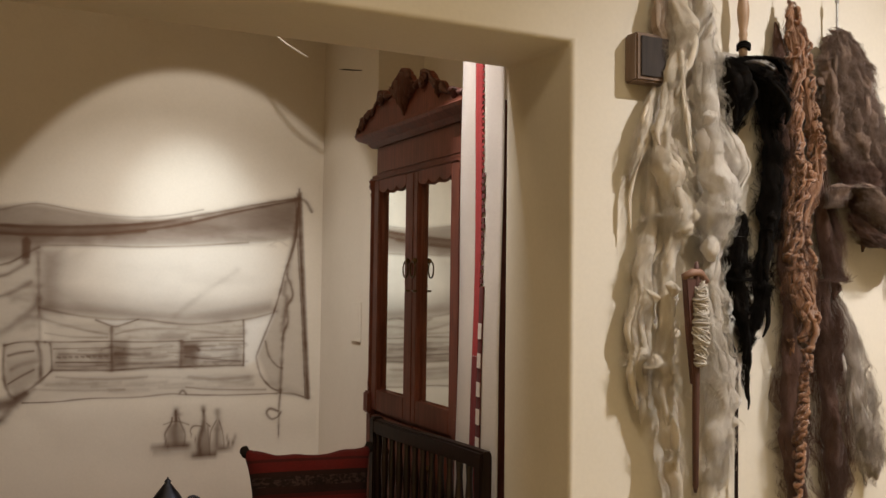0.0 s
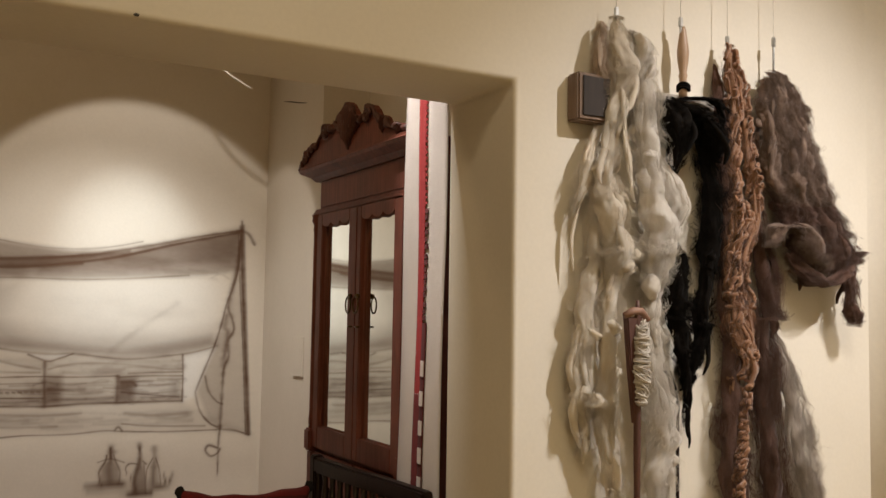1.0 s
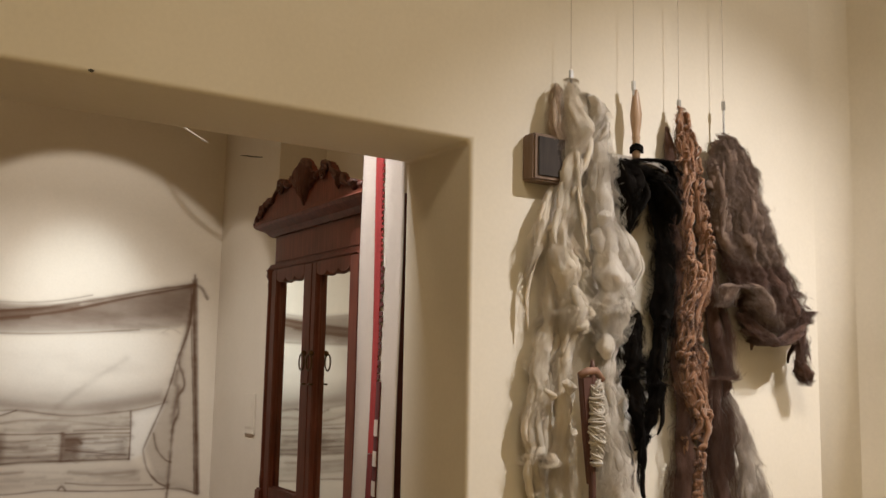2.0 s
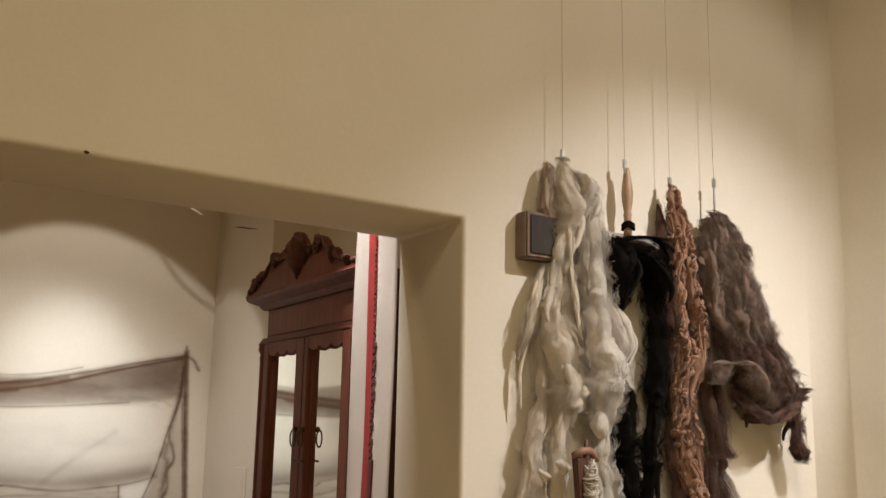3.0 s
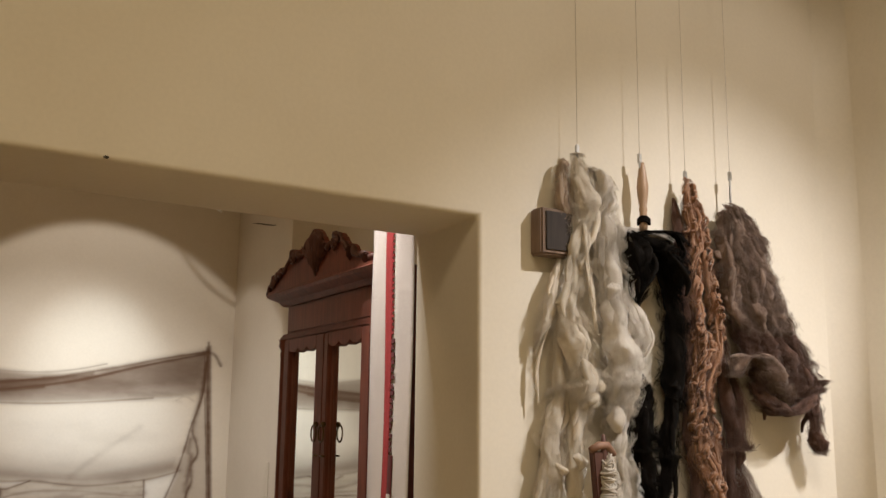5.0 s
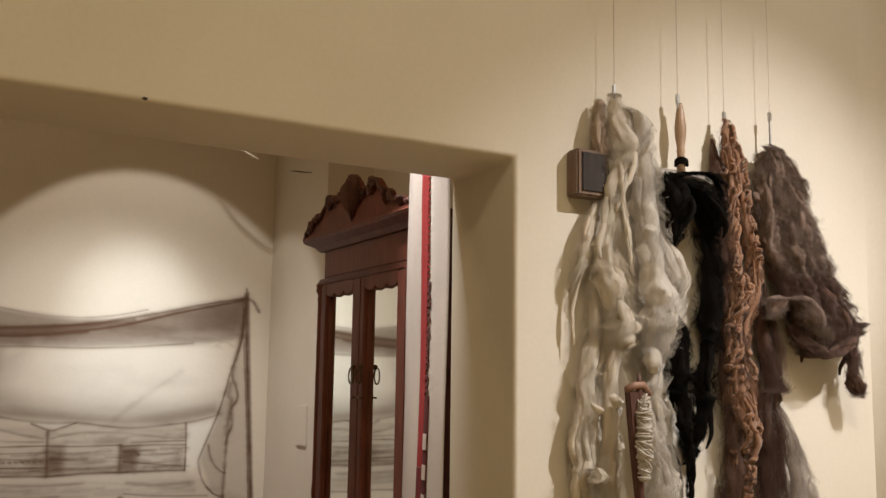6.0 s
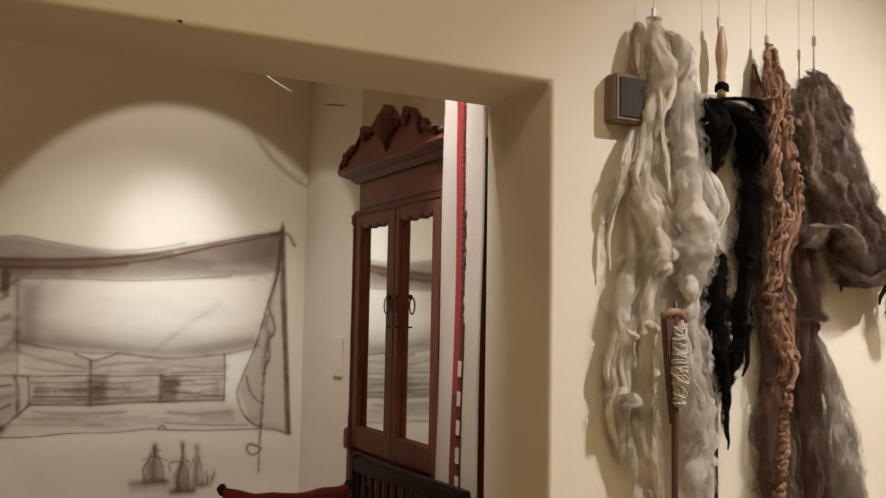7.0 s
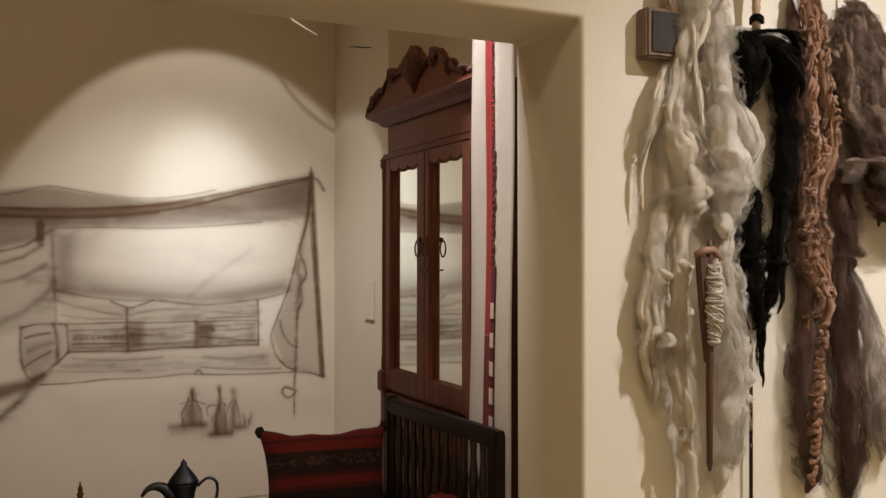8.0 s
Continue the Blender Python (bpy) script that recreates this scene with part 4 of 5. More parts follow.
LOCKS["b1"] = [(0.55, 2.032, 0.033), (0.558, 1.938, 0.043), (0.58, 1.855, 0.03), (0.574, 1.804, 0.013)]
LOCKS["b2"] = [(0.703, 2.031, 0.03), (0.72, 1.935, 0.033), (0.747, 1.822, 0.037), (0.758, 1.709, 0.043), (0.732, 1.558, 0.043), (0.721, 1.43, 0.037), (0.707, 1.322, 0.033), (0.708, 1.309, 0.033), (0.694, 1.218, 0.03), (0.67, 1.145, 0.02), (0.665, 1.1, 0.008)]
LOCKS["b3"] = [(0.554, 1.605, 0.017), (0.581, 1.525, 0.04), (0.569, 1.436, 0.047), (0.59, 1.339, 0.04), (0.598, 1.326, 0.037), (0.617, 1.218, 0.03), (0.641, 1.145, 0.02), (0.653, 1.055, 0.01), (0.656, 0.979, 0.005)]
LOCKS["b4"] = [(0.57, 1.164, 0.01), (0.589, 1.101, 0.015), (0.598, 1.056, 0.013), (0.585, 1.024, 0.007)]
LOCKS["o1"] = [(0.822, 2.263, 0.013), (0.823, 2.165, 0.023), (0.831, 2.046, 0.025), (0.824, 1.887, 0.023), (0.831, 1.752, 0.023), (0.852, 1.686, 0.037), (0.824, 1.543, 0.023), (0.821, 1.413, 0.023), (0.827, 1.404, 0.027), (0.847, 1.292, 0.037), (0.878, 1.189, 0.043), (0.842, 1.143, 0.02)]
LOCKS["o2"] = [(0.829, 2.237, 0.013), (0.873, 2.132, 0.02), (0.89, 2.012, 0.02), (0.912, 1.895, 0.022), (0.939, 1.779, 0.023), (0.946, 1.701, 0.017), (0.867, 1.48, 0.02), (0.908, 1.33, 0.02), (0.919, 1.217, 0.02)]
LOCKS["br"] = [(0.794, 2.202, 0.023), (0.794, 2.002, 0.04), (0.799, 1.807, 0.043), (0.817, 1.618, 0.047), (0.835, 1.432, 0.05), (0.842, 1.292, 0.05), (0.847, 1.106, 0.05), (0.83, 0.921, 0.05), (0.855, 0.735, 0.053), (0.868, 0.549, 0.04)]
LOCKS["f1"] = [(1.042, 2.206, 0.017), (1.155, 2.115, 0.03), (1.197, 1.942, 0.033), (1.271, 1.783, 0.037), (1.352, 1.644, 0.043), (1.394, 1.553, 0.04), (1.384, 1.442, 0.02), (1.38, 1.392, 0.017), (1.415, 1.332, 0.03)]
LOCKS["f2"] = [(1.035, 2.184, 0.027), (1.089, 2.014, 0.043), (1.152, 1.856, 0.047), (1.216, 1.697, 0.05), (1.289, 1.55, 0.05), (1.232, 1.439, 0.033)]
LOCKS["f3"] = [(1.023, 2.182, 0.023), (0.987, 2.044, 0.04), (1.012, 1.884, 0.04), (1.072, 1.739, 0.043), (1.126, 1.603, 0.05), (1.177, 1.487, 0.04)]
LOCKS["f4"] = [(0.955, 1.576, 0.02), (0.998, 1.646, 0.033), (1.078, 1.65, 0.037), (1.137, 1.59, 0.04), (1.188, 1.517, 0.03)]
LOCKS["f5"] = [(0.966, 1.98, 0.013), (0.961, 1.781, 0.023), (0.973, 1.606, 0.037), (1.003, 1.454, 0.047), (1.019, 1.341, 0.05), (0.971, 1.331, 0.047), (0.987, 1.179, 0.047), (0.997, 0.989, 0.043), (1.023, 0.818, 0.05), (1.044, 0.665, 0.043), (1.049, 0.513, 0.023)]
LOCKS["f6"] = [(1.037, 1.293, 0.013), (1.09, 1.14, 0.03), (1.131, 0.985, 0.037), (1.152, 0.849, 0.04), (1.199, 0.72, 0.033), (1.218, 0.651, 0.013)]
LOCKS["f7"] = [(1.44, 1.602, 0.018), (1.446, 1.565, 0.013)]


def add_lock(bm, fine, lump, seed, sides):
    """A swelling tube with folds that run along it. fine: rows of x, y, z, radius."""
    rings = []
    for x, y, z, r in fine:
        ring = []
        for k in range(sides):
            q = 2 * math.pi * k / sides
            n1 = noise.noise(Vector((math.cos(q) * 1.1 + seed * 7, math.sin(q) * 1.1, z * 13)))
            n2 = noise.noise(Vector((math.cos(q + z * 6) * 2.6, math.sin(q + z * 6) * 2.6 + seed * 3, z * 12)))
            n3 = noise.noise(Vector((math.cos(q) * 4 + seed, math.sin(q) * 4, z * 70)))
            rr = r * (0.95 + lump * (0.9 * n1 + 0.7 * n2 + 0.4 * n3))
            ring.append(bm.verts.new((x + rr * math.cos(q), min(y + rr * math.sin(q) * 0.85, -0.005), z + 0.3 * r * n1)))
        rings.append(ring)
    for r0, r1 in zip(rings, rings[1:]):
        for k in range(sides):
            bm.faces.new((r0[k], r0[(k + 1) % sides], r1[(k + 1) % sides], r1[k]))
    bm.faces.new(rings[0][::-1]), bm.faces.new(rings[-1])


def lock_mesh(rows, out, lump, seed, clump=1.0, wild=0.4, puff=1.0):
    """A hanging tuft of matted wool with clumps and knots that stand out of it. Rows of x, z, radius; out: how far it stands off the wall."""
    rng = np.random.default_rng(int(seed * 10))
    p = smoothed(rows, 9 * len(rows))
    p[:5, 2] *= np.linspace(0.2, 1, 5)
    p[-5:, 2] *= np.linspace(1, 0.3, 5)
    p[:, 2] = np.maximum(p[:, 2], 0.003)
    wander = np.array([noise.noise(Vector((z * 9, seed, 0))) for z in p[:, 1]]) * p[:, 2] * 0.5
    fine = np.column_stack([p[:, 0] + wander, -out - p[:, 2] * 0.75, p[:, 1], p[:, 2] * 0.82])
    bm = bmesh.new()
    add_lock(bm, fine, lump, seed, 18)
    length = np.abs(np.diff(p[:, 1])).sum() + np.abs(np.diff(p[:, 0])).sum()
    steps = 12
    s = np.linspace(0, 1, steps)
    for i in range(int(clump * length / 0.03)):
        k = int(rng.integers(0, max(2, len(fine) - 4)))
        x, y, z, r = fine[k]
        q = rng.uniform(math.pi * 0.85, math.pi * 2.15)
        knot = rng.random() < 0.05 + 0.42 * wild
        rr = max(0.006, r * (rng.uniform(0.40, 0.62) if knot else rng.uniform(0.30, 0.55)) * puff)
        long_ = rr * rng.uniform(2.2, 3.0) if knot else rng.uniform(0.09, 0.24) * (1 - 0.4 * wild)
        j = np.clip(k + (s * long_ / max(length, 0.01) * len(fine)).astype(int), 0, len(fine) - 1)
        swing, bulge = rng.normal(0, 0.5 + 0.6 * wild), rng.uniform(0.0, 0.5 + 0.3 * wild)
        g = 0.55 + (0.2 + bulge) * np.sin(math.pi * (0.1 + 0.8 * s))
        ph, f = rng.uniform(0, 6.28), rng.uniform(4, 9)
        wave = wild * rr * 0.9 * np.sin(f * s + ph) * s
        cx = fine[j, 0] + fine[j, 3] * g * np.cos(q + swing * s) + wave + rng.normal(0, 0.014) * wild * s
        cy = fine[j, 1] + fine[j, 3] * g * 0.85 * np.sin(q + swing * s) - 0.5 * np.abs(wave)
        cz = z - long_ * s + 0.3 * rr * np.sin(f * s + ph) * wild
        cr = rr * np.sin(math.pi * (0.02 + 0.92 * s)) ** 0.7 + 0.0006
        add_lock(bm, np.column_stack([cx, cy, cz, cr]), lump * 0.95, seed + i * 0.37, 10)
    bmesh.ops.recalc_face_normals(bm, faces=bm.faces)
    return bm


def tubes(paths, radii, sides=3):
    """Many thin tubes at once: paths (n, k, 3), radii (n, k)."""
    n, k, _ = paths.shape
    q = np.arange(sides) * 2 * math.pi / sides
    d = np.gradient(paths, axis=1)
    d /= np.linalg.norm(d, axis=2, keepdims=True) + 1e-9
    ref = np.where(np.abs(d[..., :1]) < 0.8, np.array((1.0, 0, 0)), np.array((0, 1.0, 0)))
    s = np.cross(d, ref)
    s /= np.linalg.norm(s, axis=2, keepdims=True) + 1e-9
    u = np.cross(d, s)
    v = paths[:, :, None] + radii[:, :, None, None] * (s[:, :, None] * np.cos(q)[:, None] + u[:, :, None] * np.sin(q)[:, None])
    idx = np.arange(n * k * sides).reshape(n, k, sides)
    nxt = np.roll(idx, -1, axis=2)
    f = np.stack([idx[:, :-1], nxt[:, :-1], nxt[:, 1:], idx[:, 1:]], -1).reshape(-1, 4)
    me = bpy.data.meshes.new("fibres")
    me.vertices.add(n * k * sides)
    me.vertices.foreach_set("co", v.ravel())
    me.loops.add(f.size)
    me.loops.foreach_set("vertex_index", f.ravel())
    me.polygons.add(len(f))
    me.polygons.foreach_set("loop_start", np.arange(0, f.size, 4))
    me.update(calc_edges=True)
    return me


def fuzz(rng, lines, clusters, per, long_, thick, spread, curl, stray):
    """Wool fibres in locks: each lock starts wide on a tuft and draws together towards its tip. lines: (rows, out) of each tuft."""
    k = 6
    s = np.linspace(0, 1, k)[None, None, :]
    weight = np.array([(np.abs(np.diff(np.array(r)[:, :2], axis=0)).sum() + 0.02) * (np.array(r)[:, 2].mean() + 0.008) for r, o in lines])
    share = np.maximum(2, (clusters * weight / weight.sum()).astype(int))
    paths, radii = [], []
    for (rows, out), c in zip(lines, share):
        p = np.array(rows)
        u = np.linspace(0, 1, len(p))
        total = np.abs(np.diff(p[:, :2], axis=0)).sum()
        one = lambda lo, hi: rng.uniform(lo, hi, (c, 1, 1))
        a, q0, far, ph, freq = one(-0.03, 0.97), one(0.80, 2.20) * math.pi, one(0.90, 1.22) + one(0, 1) ** 4 * 0.3, one(0, 6.28), one(2.5, 7.0)
        reach, sway = one(0.55, 1.3) * long_, rng.normal(0, 0.5, (c, 1, 1))
        each = lambda sd: rng.normal(0, sd, (c, per, 1))
        draw = 1 - 0.72 * s ** 1.3
        t = np.clip(a + each(0.18) * long_ / total + s * reach * (1 + each(0.15)) / total, 0, 1.03)
        x, z, r = (np.interp(t, u, p[:, j]) for j in range(3))
        q = q0 + each(spread) * draw + sway * s
        lump = 1 + 0.16 * np.sin(z * 43 + 2 * q0 + ph) + 0.10 * np.sin(z * 90 + ph * 2)
        fly = (rng.random((c, per, 1)) < 0.10) * rng.random((c, per, 1)) * stray * s ** 1.5
        grow = far * lump * (1 + each(0.14) * draw) + fly * 0.8
        wave = curl * (0.25 + s) * np.sin(freq * s + ph + each(0.35))
        turn = curl * (0.25 + s) * np.cos(freq * s + ph + each(0.35))
        px = x + r * grow * np.cos(q) + wave + fly * each(0.012)
        py = np.minimum(-out - r * 0.75 + 0.85 * r * grow * np.sin(q) + turn * 0.7, -0.003)
        pz = z + 0.5 * turn + np.where(t > 1.0, (1.0 - t) * total, 0) + fly * each(0.012)
        paths.append(np.stack([px, py, pz], -1).reshape(-1, k, 3))
        radii.append((thick * rng.uniform(0.6, 1.35, (c, per, 1)) * (1 - 0.65 * s)).reshape(-1, k))
    return tubes(np.concatenate(paths), np.concatenate(radii))


def boucle(rng, rows, out, n, coil, thick, turns):
    """Crinkled yarns that hang in tight kinks along one line."""
    k = 230
    paths = np.empty((n, k, 3))
    ts = np.linspace(0, 1, k)
    p = np.array(rows)
    u = np.linspace(0, 1, len(p))
    for i in range(n):
        a, c = sorted(rng.uniform(0, 1, 2))
        if c - a < 0.35:
            a, c = max(0, a - 0.25), min(1, c + 0.25)
        t = a + (c - a) * ts
        r = np.interp(t, u, p[:, 2])
        q = rng.uniform(0, 6.28) + np.cumsum(rng.normal(0, 0.05, k))
        rad = math.sqrt(rng.random()) * 0.9
        f = turns * (c - a) * rng.uniform(0.8, 1.25) * 6.28
        jig = np.cumsum(rng.normal(0, 0.34, k))
        paths[i, :, 0] = np.interp(t, u, p[:, 0]) + r * rad * np.cos(q) + coil * np.sin(f * ts + jig)
        paths[i, :, 1] = np.minimum(-out - r * 0.7 + r * rad * np.sin(q) * 0.8 + coil * np.cos(f * ts + jig), -0.004)
        paths[i, :, 2] = np.interp(t, u, p[:, 1]) + coil * 0.9 * np.sin(f * ts * 0.53 + jig * 2)
    return tubes(paths, np.full((n, k), thick) * rng.uniform(0.7, 1.2, (n, 1)), 5)


def hanger(thing, x, z, drop=0.03, top=TOP - 0.02, y=-0.055):
    """A steel clip with its thin line up to the ceiling."""
    bm = box((x - 0.007, y - 0.005, z - 0.012), (x + 0.007, y + 0.005, z + 0.022), 0.002)
    add_tube(bm, [(x, y, z - drop), (x, y, z - 0.01)], 0.004, 8)
    clip = part("clip", bm, steel, thing, "small steel hanging clip")
    part("line", add_tube(bmesh.new(), [(x, y, z + 0.02), (x, y, top)], 0.0011, 5), nylon, clip, "thin grey-brown hanging line")


def wool_thing(label, tufts, clusters, per, long_, thick, spread, curl, stray, seed, clip=None, lump=0.45, clump=0.5, wild=0.3, puff=1.0, core=0.80):
    """Raw wool: tufts of (material, rows, out), each a felted core, and their fibres by colour."""
    thing = tagged(new("hanging_wool"), label, "wool", "wool hung on the wall")
    rng = np.random.default_rng(seed)
    byfibre = {}
    for i, (mat, rows, out, *own) in enumerate(tufts):
        part("tuft", lock_mesh([(x, z, r * core) for x, z, r in rows], out + 0.004, lump, seed + i * 1.7, own[0] if own else clump, wild, puff), mat, thing, smooth=True)
        byfibre.setdefault(mat, []).append((rows, out))
    size = lambda lines: sum((abs(r[0][1] - r[-1][1]) + 0.05) * (r[len(r) // 2][2] + 0.01) for r, o in lines)
    whole = sum(size(lines) for lines in byfibre.values())
    for mat, lines in byfibre.items():
        link("fuzz", fuzz(rng, lines, int(clusters * size(lines) / whole), per, long_, thick, spread, curl, stray), mat, thing, "fine loose fibres", kind="stuff")
    if clip:
        hanger(thing, *clip)
    return thing


def between(a, b, f, wide):
    """A tuft that hangs between two others."""
    p, q = smoothed(a, 8), smoothed(b, 8)
    return [(x, z, r * wide) for x, z, r in (p * (1 - f) + q * f).tolist()]


T = LOCKS
T["b5"] = [(0.545, 2.045, 0.022), (0.565, 2.00, 0.044), (0.575, 1.945, 0.046), (0.572, 1.89, 0.030), (0.580, 1.835, 0.010)]
T["b6"] = [(0.600, 2.035, 0.026), (0.650, 2.00, 0.042), (0.705, 1.975, 0.048), (0.735, 1.92, 0.044), (0.735, 1.86, 0.020)]
T["f9"] = [(1.225, 1.60, 0.014), (1.275, 1.622, 0.026), (1.325, 1.590, 0.030), (1.320, 1.535, 0.028), (1.270, 1.515, 0.022), (1.245, 1.545, 0.012)]
T["f10"] = [(1.385, 1.56, 0.020), (1.392, 1.48, 0.024), (1.385, 1.41, 0.026), (1.405, 1.355, 0.032), (1.412, 1.325, 0.020)]
T["f8"] = [(1.09, 1.565, 0.026), (1.14, 1.500, 0.042), (1.215, 1.455, 0.050), (1.29, 1.480, 0.050), (1.365, 1.535, 0.042), (1.43, 1.585, 0.028), (1.452, 1.560, 0.014)]
wisps = [(wool_cream, [(0.285, 1.93, 0.012), (0.240, 1.82, 0.022), (0.215, 1.74, 0.024), (0.195, 1.67, 0.012), (0.185, 1.63, 0.004)], 0.03),
         (wool_cream, [(0.245, 1.38, 0.018), (0.196, 1.22, 0.024), (0.208, 1.09, 0.022), (0.222, 1.035, 0.006)], 0.03),
         (wool_grey, [(0.535, 1.85, 0.010), (0.580, 1.78, 0.022), (0.600, 1.69, 0.027), (0.568, 1.60, 0.008)], 0.04),
         (wool_cream, [(0.345, 1.585, 0.020), (0.325, 1.54, 0.040), (0.308, 1.49, 0.030), (0.300, 1.45, 0.010)], 0.07),
         (wool_grey, [(0.530, 1.64, 0.018), (0.505, 1.55, 0.042), (0.488, 1.47, 0.032), (0.495, 1.41, 0.010)], 0.06),
         (wool_grey, [(0.405, 2.235, 0.018), (0.430, 2.195, 0.034), (0.425, 2.145, 0.022), (0.415, 2.11, 0.010)], 0.06)]
wool_thing("raw cream and grey sheep wool hung in long tufts", [(wool_cream_shaded, T["w1"], 0.03), (wool_cream, T["w2"], 0.04), (wool_cream, T["w3"], 0.02), (wool_grey, T["w4"], 0.03), (wool_grey, T["w5"], 0.03),
           (wool_cream, [(x, z, r * 0.6) for x, z, r in T["w6"]], 0.085)] + wisps, 760, 26, 0.048, 0.00042, 0.85, 0.006, 0.8, 3, (0.342, 2.290, 0.05), 0.6, 0.35, 0.3, 1.15, 0.98)
knots = [(wool_cream, (x, z, r), 0.085) for x, z, r in ((0.330, 1.515, 0.024), (0.372, 1.528, 0.020), (0.352, 1.480, 0.018), (0.225, 1.085, 0.022), (0.300, 0.80, 0.020))] + [(wool_grey, (0.500, 1.265, 0.024), 0.05)]
wool_thing("small curled knots of cream wool on the tufts", [(m, [(x - r * 0.7, z + r * 0.5, r * 0.4), (x, z + r, r * 0.8), (x + r * 0.6, z, r), (x - r * 0.2, z - r * 0.9, r * 0.8), (x - r * 0.7, z - r * 0.3, r * 0.4)], o) for m, (x, z, r), o in knots],
           90, 26, 0.03, 0.00046, 0.8, 0.005, 0.6, 5, None, 0.5, 0.0, 0.3, 1.0, 0.95)
wool_thing("matted black goat wool hung in ragged tufts", [(wool_black, [(x, z, r) for x, z, r in T[k]], o) for k, o in (("b0", 0.06), ("b5", 0.05), ("b6", 0.055), ("b1", 0.05), ("b2", 0.02), ("b3", 0.03), ("b4", 0.03))],
           300, 24, 0.045, 0.0006, 0.8, 0.006, 0.7, 17, None, 0.7, 0.4, 0.6, 0.8, 0.92)
upper = lambda rows: [p for p in smoothed(rows, 14).tolist() if p[1] > 1.70]
lower = lambda rows: [p for p in smoothed(rows, 14).tolist() if 1.49 < p[1] < 1.80]
skin = [(T["f1"], 0.03), (T["f2"], 0.05), (T["f3"], 0.04), (between(T["f1"], T["f2"], 0.5, 1.0), 0.05), (between(T["f2"], T["f3"], 0.5, 1.0), 0.055)]
wool_thing("grey-brown fleece hung as a ragged triangular skin", [(wool_fawn, upper(r), o) for r, o in skin] + [(wool_umber, lower(r), o, 0.12) for r, o in skin] + [(wool_fawn, [(x, z, r * 1.2) for x, z, r in T["f4"]], 0.09, 0.0), (wool_umber, T["f7"], 0.04, 0.0), (wool_umber, T["f8"], 0.06, 0.0), (wool_umber, T["f9"], 0.08, 0.0), (wool_umber, T["f10"], 0.07, 0.0)],
           1000, 26, 0.042, 0.0005, 0.80, 0.009, 0.7, 23, (1.046, 2.305, 0.13), 0.8, 0.45, 0.45, 0.8, 1.0)
wool_thing("long brown and pale wool tuft under the fleece", [(wool_umber, T["f5"], 0.02), (wool_pale, [(x, z, r * 1.25) for x, z, r in T["f6"]], 0.03)], 240, 28, 0.10, 0.0005, 0.7, 0.006, 1.0, 31, None, 0.5, 0.2, 0.08)
rust = wool_thing("rust-brown crinkled yarn hank over dark brown wool", [(wool_umber, T["br"], 0.015), (wool_rust, T["o1"], 0.05), (wool_rust, T["o2"], 0.05)], 240, 24, 0.05, 0.0005, 0.7, 0.006, 0.7, 41, (0.823, 2.274, 0.05), 0.5, 0.5, 0.15)
rng = np.random.default_rng(8)
T["o3"] = [(0.880, 1.20, 0.022), (0.850, 0.96, 0.018), (0.828, 0.79, 0.018), (0.818, 0.60, 0.010)]
for key, n in (("o1", 15), ("o2", 9), ("o3", 5)):
    link("yarn_hank", boucle(rng, [(x, z, r * 1.25) for x, z, r in T[key]], 0.075 if key == "o3" else 0.050, n, 0.0095, 0.0072, 15), wool_rust, rust, "crinkled rust-brown yarn", True, "stuff")

# ---- wooden tools among the wool ----
block = tagged(new("wooden_block"), "small dark weathered wooden block hung on the wall", "wooden block")
part("body", box((0.190, -0.062, 1.935), (0.315, -0.001, 2.085), 0.006), grey_wood, block)
part("face_board", box((0.206, -0.067, 1.950), (0.311, -0.0615, 2.074), 0.002), black_board, block, "darker front board")

carder = tagged(new("hand_carder"), "hand carder with a grey board and a turned pale handle", "wool carder")
part("board", box((0.515, -0.05, 1.95), (0.80, -0.001, 2.066), 0.005), board_wood, carder)
bm = add_lathe(bmesh.new(), [(0.013, 2.055), (0.015, 2.09), (0.012, 2.12), (0.015, 2.13), (0.012, 2.14), (0.018, 2.18), (0.020, 2.21), (0.015, 2.25), (0.010, 2.285), (0.007, 2.295)], (0.622, -0.055, 0), 18)
part("handle", bm, pale_wood, carder, "turned pale wooden handle", True)
bm = bmesh.new()
for h in (2.085, 2.092, 2.099):
    add_tube(bm, [(0.624 + 0.019 * math.cos(q), -0.055 + 0.019 * math.sin(q), h + 0.004 * math.sin(q * 2)) for q in np.linspace(0, 6.28, 20)], 0.005, 6)
part("cord", bm, wool_black, carder, "black cord wound round the handle", True)
hanger(carder, 0.612, 2.303)

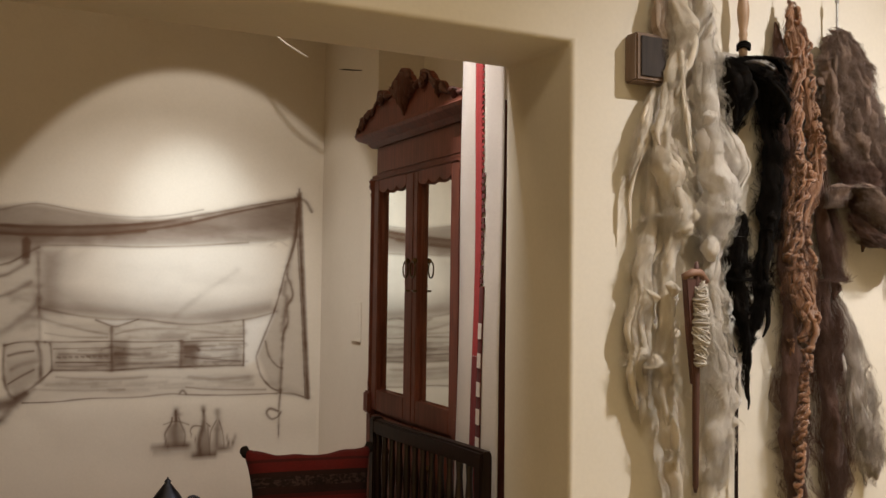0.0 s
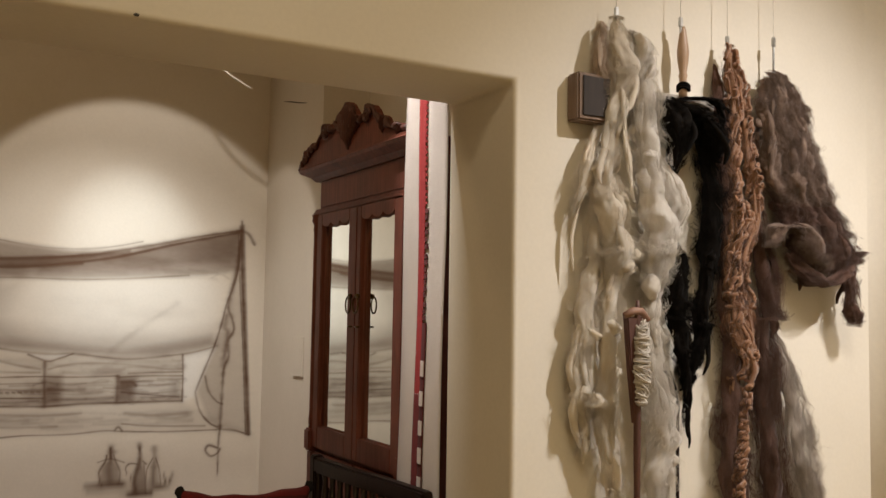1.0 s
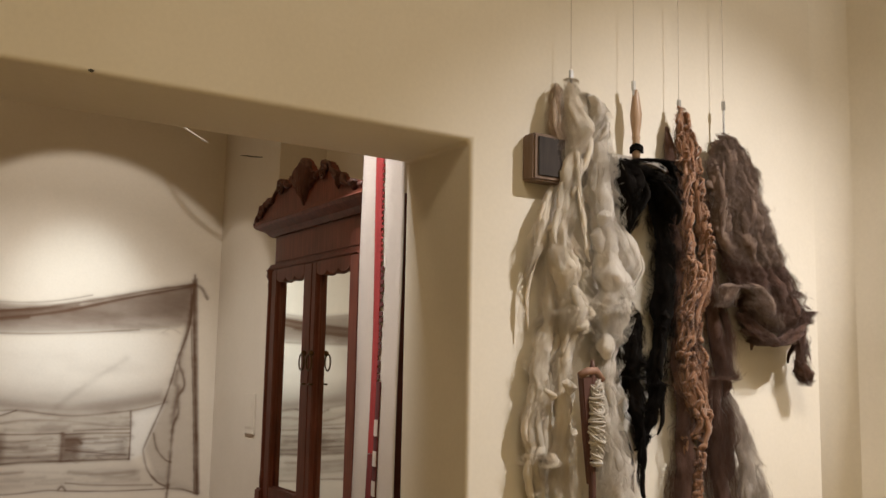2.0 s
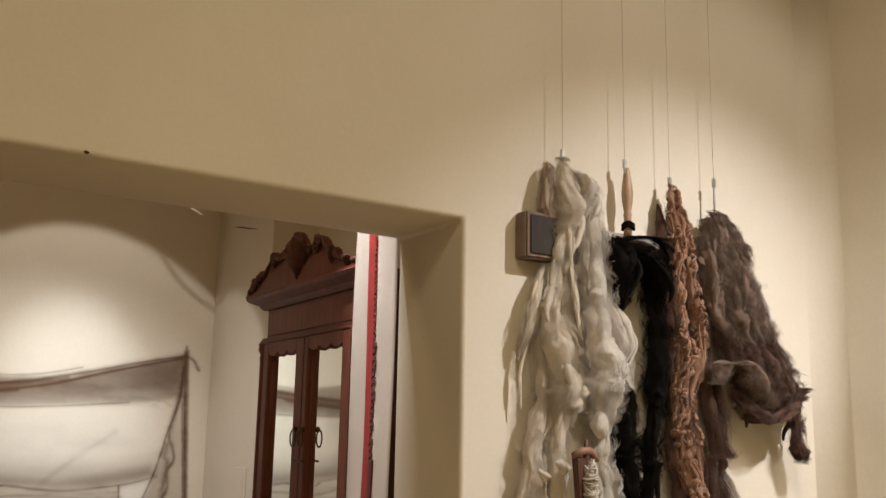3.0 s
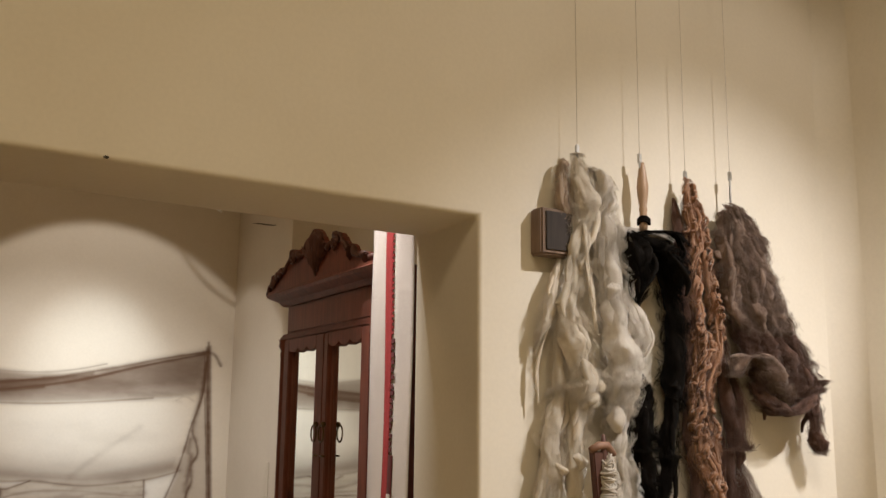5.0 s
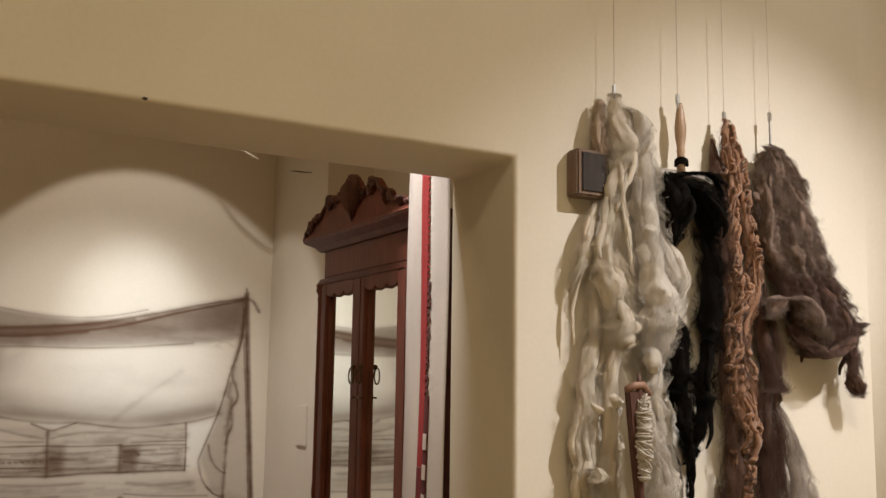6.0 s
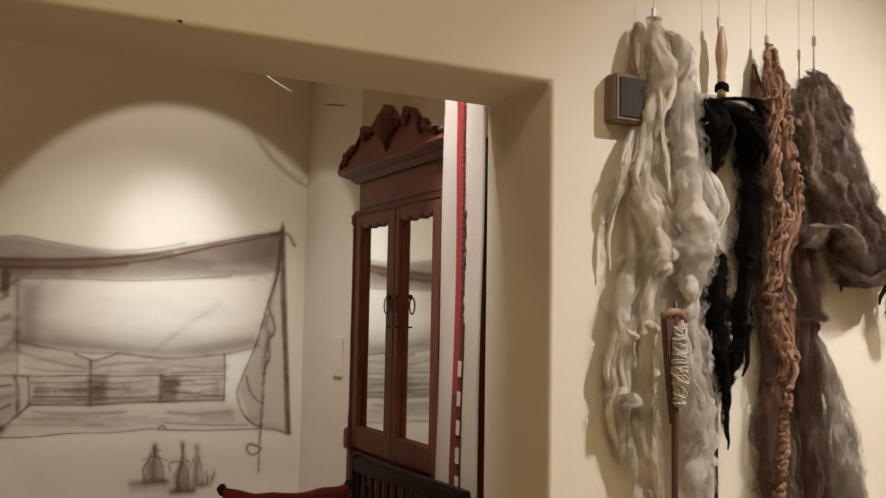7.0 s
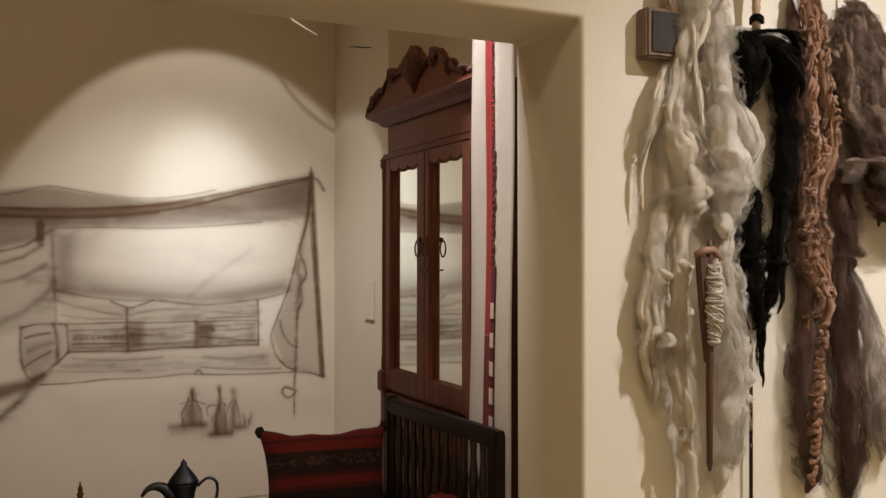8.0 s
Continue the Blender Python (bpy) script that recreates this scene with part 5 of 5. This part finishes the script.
spindle = tagged(new("drop_spindle"), "brown wooden drop spindle wound with white yarn", "spindle")
SX, SY = 0.338, -0.165
part("shaft", add_lathe(bmesh.new(), [(0.004, 0.70), (0.009, 0.72), (0.011, 0.95), (0.011, 1.30), (0.008, 1.36), (0.005, 1.385)], (SX, SY, 0), 14), spindle_wood, spindle, smooth=True)
bm = bmesh.new()
add_slab(bm, [(-0.044, 1.335), (0.016, 1.335), (0.012, 1.22), (0.008, 1.06), (-0.010, 1.02), (-0.030, 1.18)], lambda u, v, d: (SX + u, d, v), SY - 0.006, SY + 0.014, 0.004)
part("blade", bm, spindle_wood, spindle)
bm = add_tube(bmesh.new(), [(SX - 0.05, SY, 1.338), (SX - 0.02, SY - 0.004, 1.352), (SX + 0.01, SY - 0.004, 1.352), (SX + 0.042, SY, 1.325)], [0.010, 0.012, 0.012, 0.008], 12)
part("whorl", bm, whorl_wood, spindle, "pale curved wooden whorl", True)
bm = bmesh.new()
turns = 34
add_lathe(bm, [(0.006, -0.23), (0.014, -0.20), (0.019, -0.12), (0.017, -0.04), (0.008, 0.0)], (SX + 0.006, SY - 0.010, 1.31), 14)
for j in range(3):
    pts = []
    for i in range(turns * 12):
        s = i / (turns * 12)
        q = i / 12 * 2 * math.pi
        r = 0.011 + 0.010 * math.sin(math.pi * s) ** 0.7 - 0.002 * j + 0.004 * math.sin(i * 0.37 + j) + 0.005 * math.sin(i * 0.031 + j * 2)
        pts.append((SX + 0.006 + r * math.cos(q), SY - 0.010 + r * math.sin(q), 1.31 - 0.235 * s + (0.008 + 0.012 * math.sin(s * 23 + j)) * math.sin(q + j * 2 + s * 9)))
    add_tube(bm, pts, 0.0032, 5)
part("wound_yarn", bm, yarn_white, spindle, "white yarn wound on the spindle", True)

rod = tagged(part("thin_rod", add_lathe(bmesh.new(), [(0.003, 0.42), (0.006, 0.44), (0.006, 1.02), (0.003, 1.04)], (0.622, -0.03, 0), 10), ebony, smooth=True), "thin black rod hung below the black wool", "rod")
